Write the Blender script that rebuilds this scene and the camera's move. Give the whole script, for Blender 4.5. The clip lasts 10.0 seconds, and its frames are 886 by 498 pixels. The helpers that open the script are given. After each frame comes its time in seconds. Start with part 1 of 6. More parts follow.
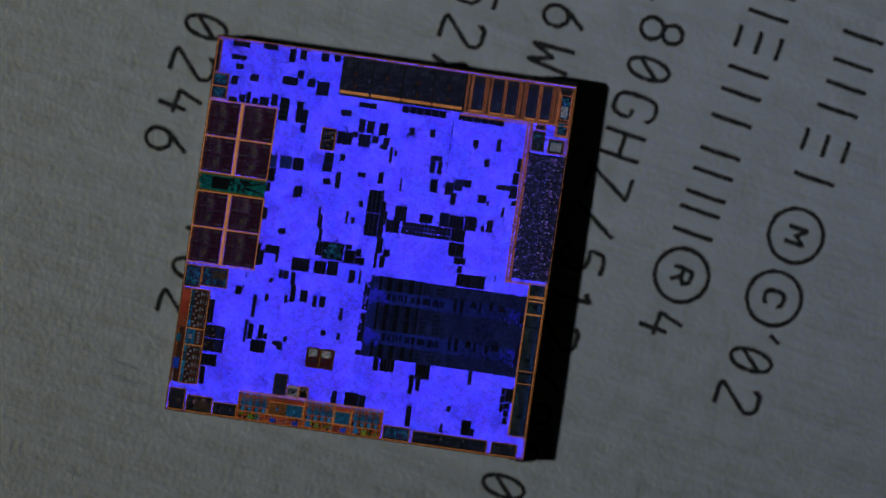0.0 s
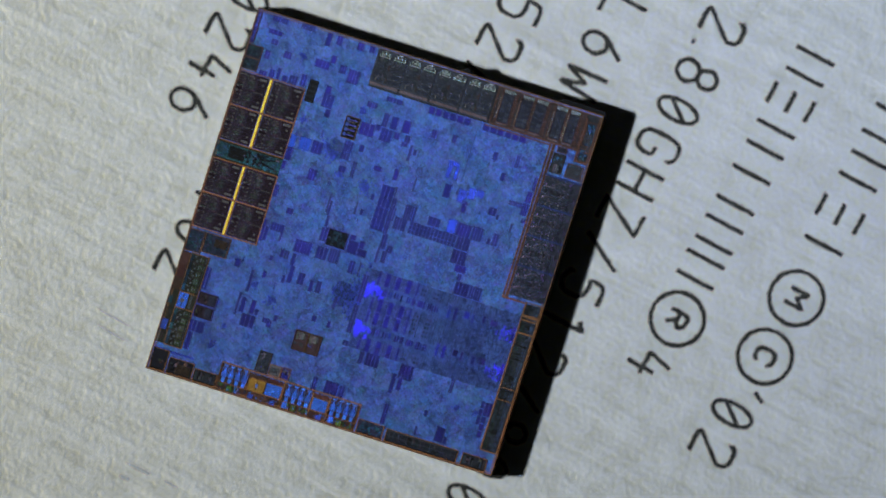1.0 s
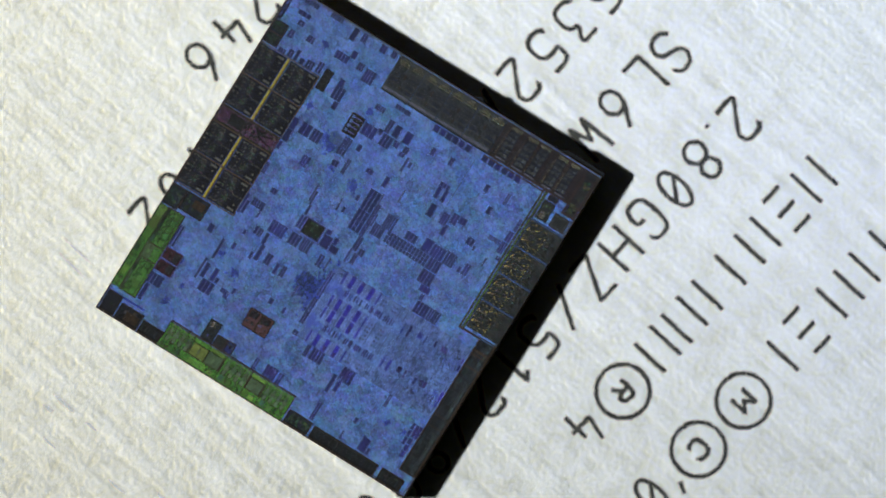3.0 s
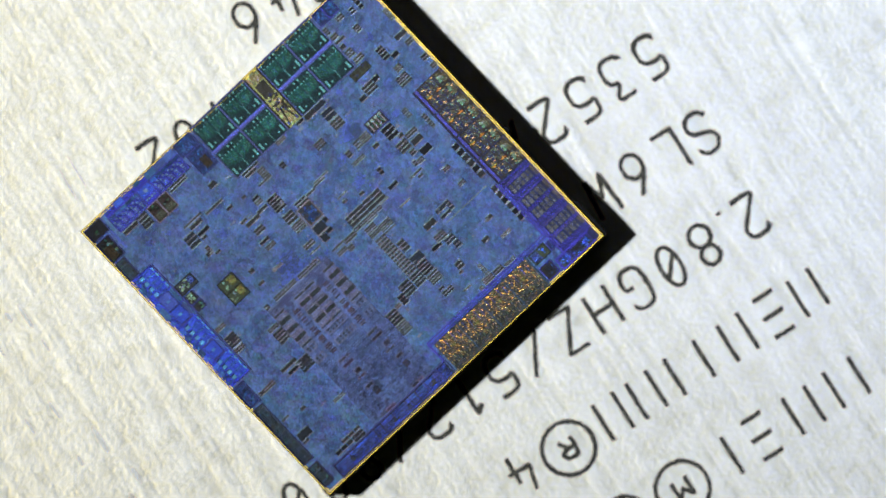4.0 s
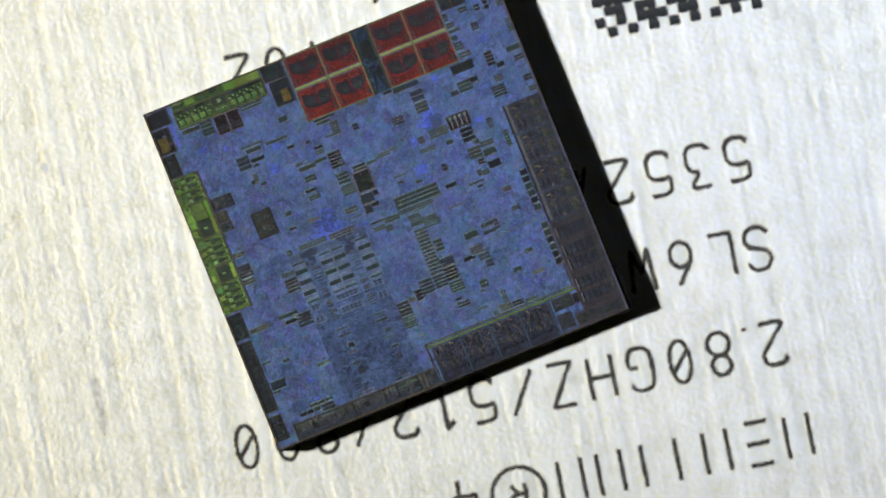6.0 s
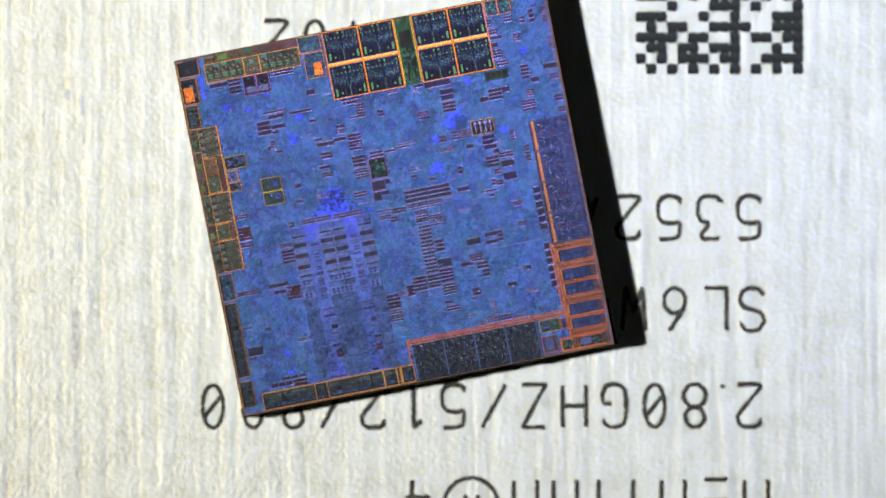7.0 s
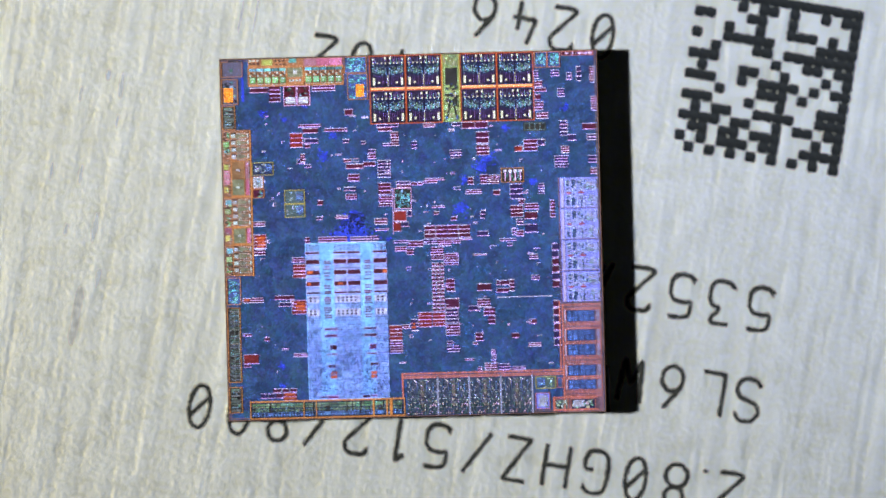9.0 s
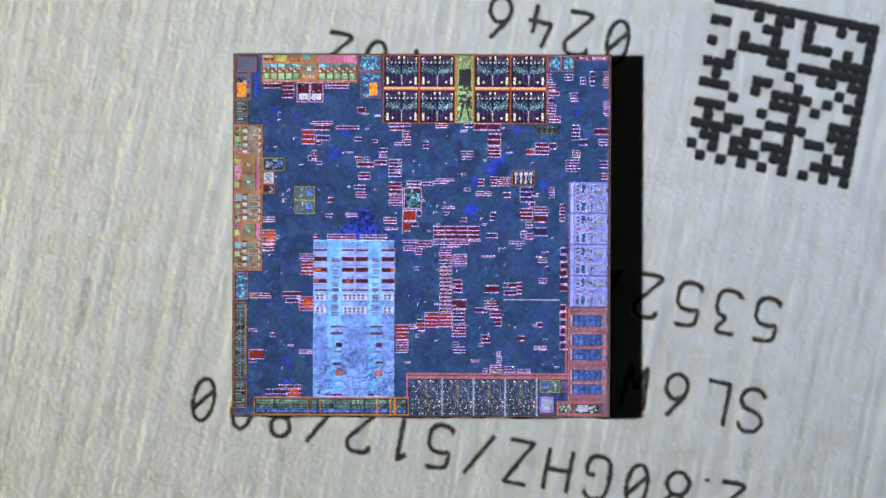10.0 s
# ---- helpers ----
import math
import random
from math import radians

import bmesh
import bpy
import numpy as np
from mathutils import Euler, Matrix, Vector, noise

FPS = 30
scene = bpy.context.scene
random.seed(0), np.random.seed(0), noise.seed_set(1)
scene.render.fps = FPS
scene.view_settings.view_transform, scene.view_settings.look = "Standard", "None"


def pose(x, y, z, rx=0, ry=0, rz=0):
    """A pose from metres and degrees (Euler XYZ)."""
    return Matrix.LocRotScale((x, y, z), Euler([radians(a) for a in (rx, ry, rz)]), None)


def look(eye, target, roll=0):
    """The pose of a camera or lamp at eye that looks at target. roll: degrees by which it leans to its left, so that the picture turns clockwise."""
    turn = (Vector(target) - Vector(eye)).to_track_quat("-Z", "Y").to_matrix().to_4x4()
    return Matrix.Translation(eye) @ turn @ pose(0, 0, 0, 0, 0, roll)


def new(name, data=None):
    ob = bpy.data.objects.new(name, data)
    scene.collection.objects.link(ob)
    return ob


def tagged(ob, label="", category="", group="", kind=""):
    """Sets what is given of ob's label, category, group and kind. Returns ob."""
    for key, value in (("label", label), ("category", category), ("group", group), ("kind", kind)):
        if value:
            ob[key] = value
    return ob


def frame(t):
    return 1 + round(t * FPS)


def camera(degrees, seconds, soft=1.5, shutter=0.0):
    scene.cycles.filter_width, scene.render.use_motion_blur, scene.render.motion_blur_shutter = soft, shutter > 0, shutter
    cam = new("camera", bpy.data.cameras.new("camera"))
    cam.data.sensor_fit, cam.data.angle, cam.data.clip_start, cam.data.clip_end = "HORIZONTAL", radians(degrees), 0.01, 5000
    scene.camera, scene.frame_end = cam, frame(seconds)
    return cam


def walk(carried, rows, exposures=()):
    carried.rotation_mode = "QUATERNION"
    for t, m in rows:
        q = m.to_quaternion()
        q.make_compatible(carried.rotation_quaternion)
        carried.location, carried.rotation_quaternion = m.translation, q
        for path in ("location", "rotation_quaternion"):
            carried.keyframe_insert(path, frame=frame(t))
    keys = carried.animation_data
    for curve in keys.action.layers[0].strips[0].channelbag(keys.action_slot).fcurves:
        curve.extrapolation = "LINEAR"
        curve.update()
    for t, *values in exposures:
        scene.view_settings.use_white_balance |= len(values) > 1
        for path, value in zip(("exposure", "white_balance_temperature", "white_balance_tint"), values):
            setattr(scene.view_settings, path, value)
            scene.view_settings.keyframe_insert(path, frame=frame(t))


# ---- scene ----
MM = 0.001

# the lens looks straight down on the plate; z = 0 is the plate's upper face
EYE_HEIGHT = 386.4 * MM
cam = camera(4.0, 10.0, soft=1.6)
cam.data.dof.use_dof = True
cam.data.dof.focus_distance = EYE_HEIGHT - 0.87 * MM
cam.data.dof.aperture_fstop = 10.5
walk(cam, [(0.0, pose(0, 0, EYE_HEIGHT)), (10.0, pose(0, 0, EYE_HEIGHT))],
     exposures=[(0.0, -2.95, 5800, 9), (0.3, -2.25, 5800, 9), (0.5, -1.74, 5830, 9), (0.6, -1.42, 5850, 9), (0.9, -0.86, 5900, 9), (1.3, -0.49, 5950, 9),
                (2.5, -0.05, 6150, 9), (4.0, 0.27, 6350, 10), (5.5, 0.3, 6500, 10), (7.0, 0.34, 6350, 10), (8.0, 0.13, 6200, 10), (9.0, -0.17, 6120, 10),
                (10.0, -0.37, 6080, 10)])

# the turning stage: seconds, millimetres to the right and up, degrees
TURN = [
    (0, -2.192, 0.040, 81.83), (0.5, -2.144, 0.023, 77.26), (1, -2.065, 0.222, 72.57), (1.5, -2.002, 0.389, 70.63),
    (2, -2.007, 0.396, 70.60), (2.5, -2.520, 0.292, 64.93), (2.7, -2.705, 0.153, 62.15), (3.8, -3.006, 0.519, 46.81),
    (4, -3.059, 0.467, 43.39), (4.5, -2.647, 0.633, 36.19), (5, -1.843, 0.794, 29.90), (5.5, -1.846, 0.948, 27.79),
    (5.7, -1.835, 0.983, 25.87), (6.8, -1.373, 1.550, 12.54), (7, -1.477, 1.410, 11.11), (7.5, -1.266, 0.403, 7.08),
    (8, -1.081, 0.448, 3.88), (8.5, -0.942, 0.432, 2.83), (9, -0.919, 0.410, 1.52), (9.5, -0.649, 0.392, -0.22),
    (10, -0.647, 0.410, -0.24),
]

# ---- light: one small lamp in a dark room, low on one side ----
LAMP_ANGLE = 53.0
# dim bluish world light, added to lift the black of the die's shadow
world = bpy.data.worlds.new("dim_fill")
world.use_nodes = True
world.node_tree.nodes["Background"].inputs[0].default_value = (0.5, 0.55, 0.65, 1)
world.node_tree.nodes["Background"].inputs[1].default_value = 0.27
scene.world = world

lamp_way = Vector((-math.sin(radians(LAMP_ANGLE)), 0.0, math.cos(radians(LAMP_ANGLE))))


def lamp(name, energy, reach, colour, aim):
    """A disc of light 26 mm wide whose beam fades out at reach millimetres from where it is aimed."""
    data = bpy.data.lights.new(name, "AREA")
    data.shape, data.size = "DISK", 0.026
    data.energy, data.color = energy, colour
    data.spread = 2 * math.atan(reach * MM / 0.85)
    new(name, data).matrix_world = look(lamp_way * 0.85, aim)


# one torch: the wide, slightly warm spill of its beam and the cooler core, which falls beyond the die
lamp("lamp_spill", 0.0282, 58, (0.968, 0.985, 0.932), (0.007, 0.009, 0))
lamp("lamp_core", 0.0013, 24, (0.55, 0.86, 1.7), (0.019, 0.008, 0))


# ---- materials ----
def node_material(name):
    m = bpy.data.materials.new(name)
    m.use_nodes = True
    m.node_tree.nodes.clear()
    return m, m.node_tree.nodes, m.node_tree.links


def lin(c):
    return tuple((v / 255 / 12.92) if v / 255 <= 0.04045 else ((v / 255 + 0.055) / 1.055) ** 2.4 for v in c)


TILT = radians(LAMP_ANGLE / 2)
GAIN = 1 / 165


def grating(name, base, lobes, mottle=0.35, spread=None, hue=0.12):
    """A patterned silicon surface. Each fine grating throws one colour one way: a glossy lobe that leans to the azimuth
    at which it flares (degrees of turn, colour, roughness)."""
    m, nodes, links = node_material(name)
    out = nodes.new("ShaderNodeOutputMaterial")
    tex = nodes.new("ShaderNodeTexCoord")
    cloud = nodes.new("ShaderNodeTexNoise")
    cloud.inputs["Scale"].default_value = 1100
    cloud.inputs["Detail"].default_value = 7
    cloud.inputs["Roughness"].default_value = 0.8
    links.new(tex.outputs["Object"], cloud.inputs["Vector"])
    # small rectangular neighbourhoods over the clouds
    weave = cloud.outputs["Color"]
    weight = nodes.new("ShaderNodeVectorMath")
    weight.operation = "SCALE"
    weight.inputs["Scale"].default_value = 0.36
    links.new(weave, weight.inputs[0])
    weave = weight.outputs[0]
    for size, share in ((2600, 0.13), (7400, 0.16), (19000, 0.19), (42000, 0.16)):
        cells = nodes.new("ShaderNodeTexVoronoi")
        cells.distance = "CHEBYCHEV"
        cells.inputs["Scale"].default_value = size
        links.new(tex.outputs["Object"], cells.inputs["Vector"])
        sum_up = nodes.new("ShaderNodeVectorMath")
        sum_up.operation = "MULTIPLY_ADD"
        links.new(cells.outputs["Color"], sum_up.inputs[0])
        sum_up.inputs[1].default_value = (share, share, share)
        links.new(weave, sum_up.inputs[2])
        weave = sum_up.outputs[0]
    grey = nodes.new("ShaderNodeVectorMath")
    grey.operation = "DOT_PRODUCT"
    links.new(weave, grey.inputs[0])
    grey.inputs[1].default_value = (0.34, 0.33, 0.33)
    vary = nodes.new("ShaderNodeMapRange")
    vary.inputs["From Min"].default_value, vary.inputs["From Max"].default_value = 0.4, 0.6
    vary.inputs["To Min"].default_value, vary.inputs["To Max"].default_value = 1 - mottle, 1 + mottle
    links.new(grey.outputs["Value"], vary.inputs["Value"])
    factor = vary.outputs[0]
    if spread:
        # alike pieces differ in tone from one to the next
        geo = nodes.new("ShaderNodeNewGeometry")
        tone = nodes.new("ShaderNodeMapRange")
        tone.inputs["To Min"].default_value, tone.inputs["To Max"].default_value = spread
        links.new(geo.outputs["Random Per Island"], tone.inputs["Value"])
        mul = nodes.new("ShaderNodeMath")
        mul.operation = "MULTIPLY"
        mul.use_clamp = False
        above = nodes.new("ShaderNodeMath")
        above.operation = "MAXIMUM"
        above.inputs[1].default_value = 0.0
        links.new(tone.outputs[0], above.inputs[0])
        links.new(factor, mul.inputs[0])
        links.new(above.outputs[0], mul.inputs[1])
        factor = mul.outputs[0]
    shift = nodes.new("ShaderNodeVectorMath")
    shift.operation = "MULTIPLY_ADD"
    source = weave
    if spread:
        white = nodes.new("ShaderNodeTexWhiteNoise")
        white.noise_dimensions = "1D"
        links.new(geo.outputs["Random Per Island"], white.inputs["W"])
        source = white.outputs["Color"]
    links.new(source, shift.inputs[0])
    shift.inputs[1].default_value = (2 * hue, 2 * hue, 2 * hue)
    shift.inputs[2].default_value = (1 - hue, 1 - hue, 1 - hue)

    def tinted(rgb):
        v = nodes.new("ShaderNodeVectorMath")
        v.operation = "SCALE"
        v.inputs[0].default_value = rgb
        links.new(factor, v.inputs["Scale"])
        w = nodes.new("ShaderNodeVectorMath")
        w.operation = "MULTIPLY"
        links.new(v.outputs[0], w.inputs[0])
        links.new(shift.outputs[0], w.inputs[1])
        return w.outputs[0]

    body = nodes.new("ShaderNodeBsdfPrincipled")
    body.inputs["Roughness"].default_value = 0.45
    body.inputs["Specular IOR Level"].default_value = 0.3
    links.new(tinted(base), body.inputs["Base Color"])
    last = body.outputs[0]
    for turn, rgb, rough, *few in lobes:
        az = math.pi - radians(turn)
        n = Vector((math.sin(TILT) * math.cos(az), math.sin(TILT) * math.sin(az), math.cos(TILT)))
        nm = nodes.new("ShaderNodeNormalMap")
        nm.space = "OBJECT"
        nm.inputs["Color"].default_value = (*(n * 0.5 + Vector((0.5, 0.5, 0.5))), 1)
        gl = nodes.new("ShaderNodeBsdfGlossy")
        gl.distribution = "BECKMANN"
        gl.inputs["Roughness"].default_value = rough
        alpha = rough ** 4
        if rough > 0.15:
            # the finer gratings are uneven, which spreads their colour
            alpha += 0.00046
            gl.inputs["Roughness"].default_value = alpha ** 0.25
        k = GAIN * rough ** 4 / 0.22 ** 4
        tint = tinted(tuple(v * k for v in lin(rgb)))
        if few:
            # only some of the cells carry this grating
            gate = nodes.new("ShaderNodeMapRange")
            gate.inputs["From Min"].default_value, gate.inputs["From Max"].default_value = 0.66, 0.9
            gate.inputs["To Min"].default_value, gate.inputs["To Max"].default_value = 0.06, 1.8
            links.new(white.outputs["Value"], gate.inputs["Value"])
            held = nodes.new("ShaderNodeVectorMath")
            held.operation = "SCALE"
            links.new(tint, held.inputs[0])
            links.new(gate.outputs[0], held.inputs["Scale"])
            tint = held.outputs[0]
        links.new(tint, gl.inputs["Color"])
        links.new(nm.outputs[0], gl.inputs["Normal"])
        add = nodes.new("ShaderNodeAddShader")
        links.new(last, add.inputs[0])
        links.new(gl.outputs[0], add.inputs[1])
        last = add.outputs[0]
    links.new(last, out.inputs["Surface"])
    return m


def brushed_metal():
    m, nodes, links = node_material("brushed_nickel")
    out = nodes.new("ShaderNodeOutputMaterial")
    tex = nodes.new("ShaderNodeTexCoord")
    stretch = nodes.new("ShaderNodeMapping")
    stretch.vector_type = "TEXTURE"
    stretch.inputs["Scale"].default_value = (1 / 110, 1 / 1650, 1 / 1000)
    stretch.inputs["Rotation"].default_value = (0, 0, radians(79))
    links.new(tex.outputs["Object"], stretch.inputs["Vector"])
    streak = nodes.new("ShaderNodeTexNoise")
    streak.inputs["Scale"].default_value = 1.6
    streak.inputs["Detail"].default_value = 3
    streak.inputs["Roughness"].default_value = 0.5
    links.new(stretch.outputs[0], streak.inputs["Vector"])
    pits = nodes.new("ShaderNodeTexNoise")
    pits.inputs["Scale"].default_value = 6500
    pits.inputs["Detail"].default_value = 3
    pits.inputs["Roughness"].default_value = 0.65
    links.new(tex.outputs["Object"], pits.inputs["Vector"])
    wear = nodes.new("ShaderNodeTexNoise")
    wear.inputs["Scale"].default_value = 1400
    wear.inputs["Detail"].default_value = 7
    wear.inputs["Roughness"].default_value = 0.7
    links.new(tex.outputs["Object"], wear.inputs["Vector"])
    height = nodes.new("ShaderNodeMath")
    height.operation = "MULTIPLY_ADD"
    links.new(pits.outputs["Fac"], height.inputs[0])
    height.inputs[1].default_value = 1.0
    links.new(streak.outputs["Fac"], height.inputs[2])
    bump = nodes.new("ShaderNodeBump")
    bump.inputs["Strength"].default_value = 0.2
    bump.inputs["Distance"].default_value = 0.00009
    links.new(height.outputs[0], bump.inputs["Height"])
    tone = nodes.new("ShaderNodeValToRGB")
    ramp = tone.color_ramp
    ramp.elements[0].position, ramp.elements[0].color = 0.49, (0.33, 0.349, 0.376, 1)
    ramp.elements[1].position, ramp.elements[1].color = 0.77, (0.6, 0.624, 0.66, 1)
    mid = ramp.elements.new(0.625)
    mid.color = (0.476, 0.503, 0.542, 1)
    mingle = nodes.new("ShaderNodeMath")
    mingle.operation = "MULTIPLY_ADD"
    links.new(streak.outputs["Fac"], mingle.inputs[0])
    mingle.inputs[1].default_value = 0.22
    half = nodes.new("ShaderNodeMath")
    half.operation = "MULTIPLY"
    half.inputs[1].default_value = 0.5
    links.new(wear.outputs["Fac"], half.inputs[0])
    # fine pebbly grain between the brush lines
    grain = nodes.new("ShaderNodeMath")
    grain.operation = "MULTIPLY_ADD"
    links.new(pits.outputs["Fac"], grain.inputs[0])
    grain.inputs[1].default_value = 0.5
    links.new(half.outputs[0], grain.inputs[2])
    links.new(grain.outputs[0], mingle.inputs[2])
    links.new(mingle.outputs[0], tone.inputs["Fac"])
    tangent = nodes.new("ShaderNodeTangent")
    tangent.direction_type = "UV_MAP"
    tangent.uv_map = "UVMap"
    p = nodes.new("ShaderNodeBsdfPrincipled")
    p.inputs["Metallic"].default_value = 0.3
    p.inputs["Roughness"].default_value = 0.68
    p.inputs["Anisotropic"].default_value = 0.35
    # glints along the brush lines, painted as lighter flecks in the base colour
    glint = nodes.new("ShaderNodeTexNoise")
    glint.inputs["Scale"].default_value = 2.6
    glint.inputs["Detail"].default_value = 2
    links.new(stretch.outputs[0], glint.inputs["Vector"])
    pick = nodes.new("ShaderNodeMapRange")
    pick.inputs["From Min"].default_value, pick.inputs["From Max"].default_value = 0.64, 0.8
    links.new(glint.outputs["Fac"], pick.inputs["Value"])
    spark = nodes.new("ShaderNodeMix")
    spark.data_type = "RGBA"
    links.new(pick.outputs[0], spark.inputs["Factor"])
    links.new(tone.outputs[0], spark.inputs["A"])
    spark.inputs["B"].default_value = (0.66, 0.665, 0.665, 1)
    links.new(spark.outputs["Result"], p.inputs["Base Color"])
    links.new(bump.outputs[0], p.inputs["Normal"])
    links.new(tangent.outputs[0], p.inputs["Tangent"])
    # a yellow tint put into the sheen stands in for warmer light on the lamp's side
    gloss = nodes.new("ShaderNodeBsdfAnisotropic")
    gloss.distribution = "BECKMANN"
    gloss.inputs["Color"].default_value = (1.0, 0.73, 0.13, 1)
    gloss.inputs["Roughness"].default_value = 0.47
    links.new(bump.outputs[0], gloss.inputs["Normal"])
    both = nodes.new("ShaderNodeAddShader")
    links.new(p.outputs[0], both.inputs[0])
    links.new(gloss.outputs[0], both.inputs[1])
    links.new(both.outputs[0], out.inputs["Surface"])
    return m


def burnt(name):
    """Unevenly burnt metal: brown-black where the beam bit, greyer where it skipped."""
    m, nodes, links = node_material(name)
    out = nodes.new("ShaderNodeOutputMaterial")
    tex = nodes.new("ShaderNodeTexCoord")
    n = nodes.new("ShaderNodeTexNoise")
    n.inputs["Scale"].default_value, n.inputs["Detail"].default_value = 2600, 6
    n.inputs["Roughness"].default_value = 0.7
    links.new(tex.outputs["Object"], n.inputs["Vector"])
    ramp = nodes.new("ShaderNodeValToRGB")
    ramp.color_ramp.elements[0].position, ramp.color_ramp.elements[0].color = 0.5, (0.03, 0.028, 0.022, 1)
    ramp.color_ramp.elements[1].position, ramp.color_ramp.elements[1].color = 0.8, (0.13, 0.125, 0.10, 1)
    links.new(n.outputs["Fac"], ramp.inputs["Fac"])
    p = nodes.new("ShaderNodeBsdfPrincipled")
    p.inputs["Roughness"].default_value = 0.85
    p.inputs["Specular IOR Level"].default_value = 0.15
    links.new(ramp.outputs[0], p.inputs["Base Color"])
    links.new(p.outputs[0], out.inputs["Surface"])
    return m


def plain(name, rgb, rough=0.7, scale=400, depth=0.25, shine=0.5):
    m, nodes, links = node_material(name)
    out = nodes.new("ShaderNodeOutputMaterial")
    tex = nodes.new("ShaderNodeTexCoord")
    n = nodes.new("ShaderNodeTexNoise")
    n.inputs["Scale"].default_value, n.inputs["Detail"].default_value = scale, 5
    links.new(tex.outputs["Object"], n.inputs["Vector"])
    ramp = nodes.new("ShaderNodeValToRGB")
    ramp.color_ramp.elements[0].position, ramp.color_ramp.elements[1].position = 0.3, 0.7
    ramp.color_ramp.elements[0].color = (*[c * (1 - depth) for c in rgb], 1)
    ramp.color_ramp.elements[1].color = (*[c * (1 + depth) for c in rgb], 1)
    links.new(n.outputs["Fac"], ramp.inputs["Fac"])
    p = nodes.new("ShaderNodeBsdfPrincipled")
    p.inputs["Roughness"].default_value = rough
    p.inputs["Specular IOR Level"].default_value = shine
    links.new(ramp.outputs[0], p.inputs["Base Color"])
    links.new(p.outputs[0], out.inputs["Surface"])
    return m


R = 0.22
FIELD = grating("cell_field", (0.008, 0.016, 0.042), [
    (83.8, (420, 340, 1280), 0.105), (76, (46, 62, 120), 0.2), (69, (52, 72, 124), 0.22), (62, (53, 70, 104), 0.28), (44, (47, 62, 92), 0.27), (34, (30, 32, 50), 0.22),
    (25, (49, 57, 80), 0.29), (8, (50, 74, 130), 0.21), (-2, (45, 65, 101), 0.2)], mottle=0.4, hue=0.75)
CELL = grating("cell_block", (0.003, 0.003, 0.006), [
    (70, (52, 46, 188), 0.2), (63, (42, 42, 115), 0.19), (43, (40, 33, 48), 0.22), (27, (34, 38, 40), 0.25),
    (13, (30, 34, 58), 0.2), (6, (62, 34, 92), 0.17), (-1.5, (138, 26, 72), 0.165)], mottle=0.3, spread=(0.3, 1.5), hue=0.4)
CELLHOT = grating("hot_cell", (0.004, 0.003, 0.004), [
    (70, (46, 42, 155), 0.2), (63, (42, 42, 110), 0.19), (43, (22, 26, 40), 0.25), (27, (26, 30, 44), 0.25),
    (13, (30, 34, 58), 0.2), (6, (60, 34, 78), 0.17), (-1.5, (226, 64, 44), 0.165)], mottle=0.4, spread=(0.4, 1.3), hue=0.25)
FLASH = grating("flash_cell", (0.003, 0.003, 0.006), [
    (74.5, (75, 120, 340), 0.14), (70, (52, 46, 188), 0.2), (63, (42, 42, 115), 0.19), (43, (22, 26, 40), 0.25),
    (27, (26, 30, 44), 0.25), (13, (30, 34, 58), 0.2), (6, (50, 32, 84), 0.17), (-1.5, (125, 26, 76), 0.165)], mottle=0.3, spread=(0.5, 1.4), hue=0.2)
FLASHWIDE = grating("flash_tile", (0.003, 0.003, 0.006), [
    (75, (84, 130, 330), 0.17), (63, (42, 42, 115), 0.19), (43, (22, 26, 40), 0.25),
    (27, (26, 30, 44), 0.25), (13, (30, 34, 58), 0.2), (6, (50, 32, 84), 0.17), (-1.5, (125, 26, 76), 0.165)], mottle=0.3, spread=(0.7, 1.2), hue=0.15)
CELLDIM = grating("dim_cell", (0.004, 0.004, 0.008), [
    (70, (58, 45, 185), 0.2), (63, (45, 45, 125), 0.19), (8, (50, 38, 90), 0.19), (-1, (62, 42, 115), 0.19)],
    mottle=0.4, spread=(0.3, 1.4), hue=0.2)
LINE = grating("cell_wire", (0.010, 0.012, 0.022), [
    (83.7, (80, 74, 150), 0.14), (70, (72, 84, 200), 0.2), (62, (80, 96, 170), 0.2), (45, (140, 124, 152), 0.18),
    (36, (132, 188, 178), 0.18), (28, (165, 168, 142), 0.18), (14, (88, 90, 132), 0.2), (6, (165, 130, 250), 0.165), (-1, (300, 262, 345), 0.18)],
    mottle=0.25, spread=(0.45, 1.3), hue=0.25)
PALELINE = grating("pale_wire", (0.010, 0.012, 0.022), [
    (83.7, (80, 74, 150), 0.14), (70, (80, 96, 180), 0.2), (62, (80, 96, 160), 0.2), (44, (116, 126, 150), 0.2),
    (36, (148, 174, 186), 0.18), (28, (134, 162, 166), 0.18), (14, (98, 108, 140), 0.2), (6, (150, 120, 255), 0.165), (-1, (285, 240, 352), 0.18)],
    mottle=0.25, spread=(0.45, 1.3), hue=0.25)
ENDLINE = grating("wire_end", (0.008, 0.010, 0.02), [
    (83.7, (80, 74, 150), 0.14), (70, (46, 56, 130), 0.2), (62, (48, 62, 110), 0.2), (43, (44, 56, 82), 0.25),
    (27, (44, 52, 74), 0.25), (12, (48, 58, 92), 0.2), (6, (84, 70, 150), 0.165), (-1, (245, 230, 305), 0.18)], mottle=0.3, spread=(0.3, 1.2), hue=0.2)
CORE = grating("gold_core", (0.02, 0.016, 0.008), [
    (82, (230, 140, 70), 0.16), (71, (200, 150, 50), 0.165), (62, (110, 130, 55), 0.17), (41, (60, 90, 200), 0.18), (27, (108, 150, 62), 0.17),
    (8, (120, 84, 66), 0.17), (-1.5, (215, 160, 116), 0.165)], mottle=0.25)
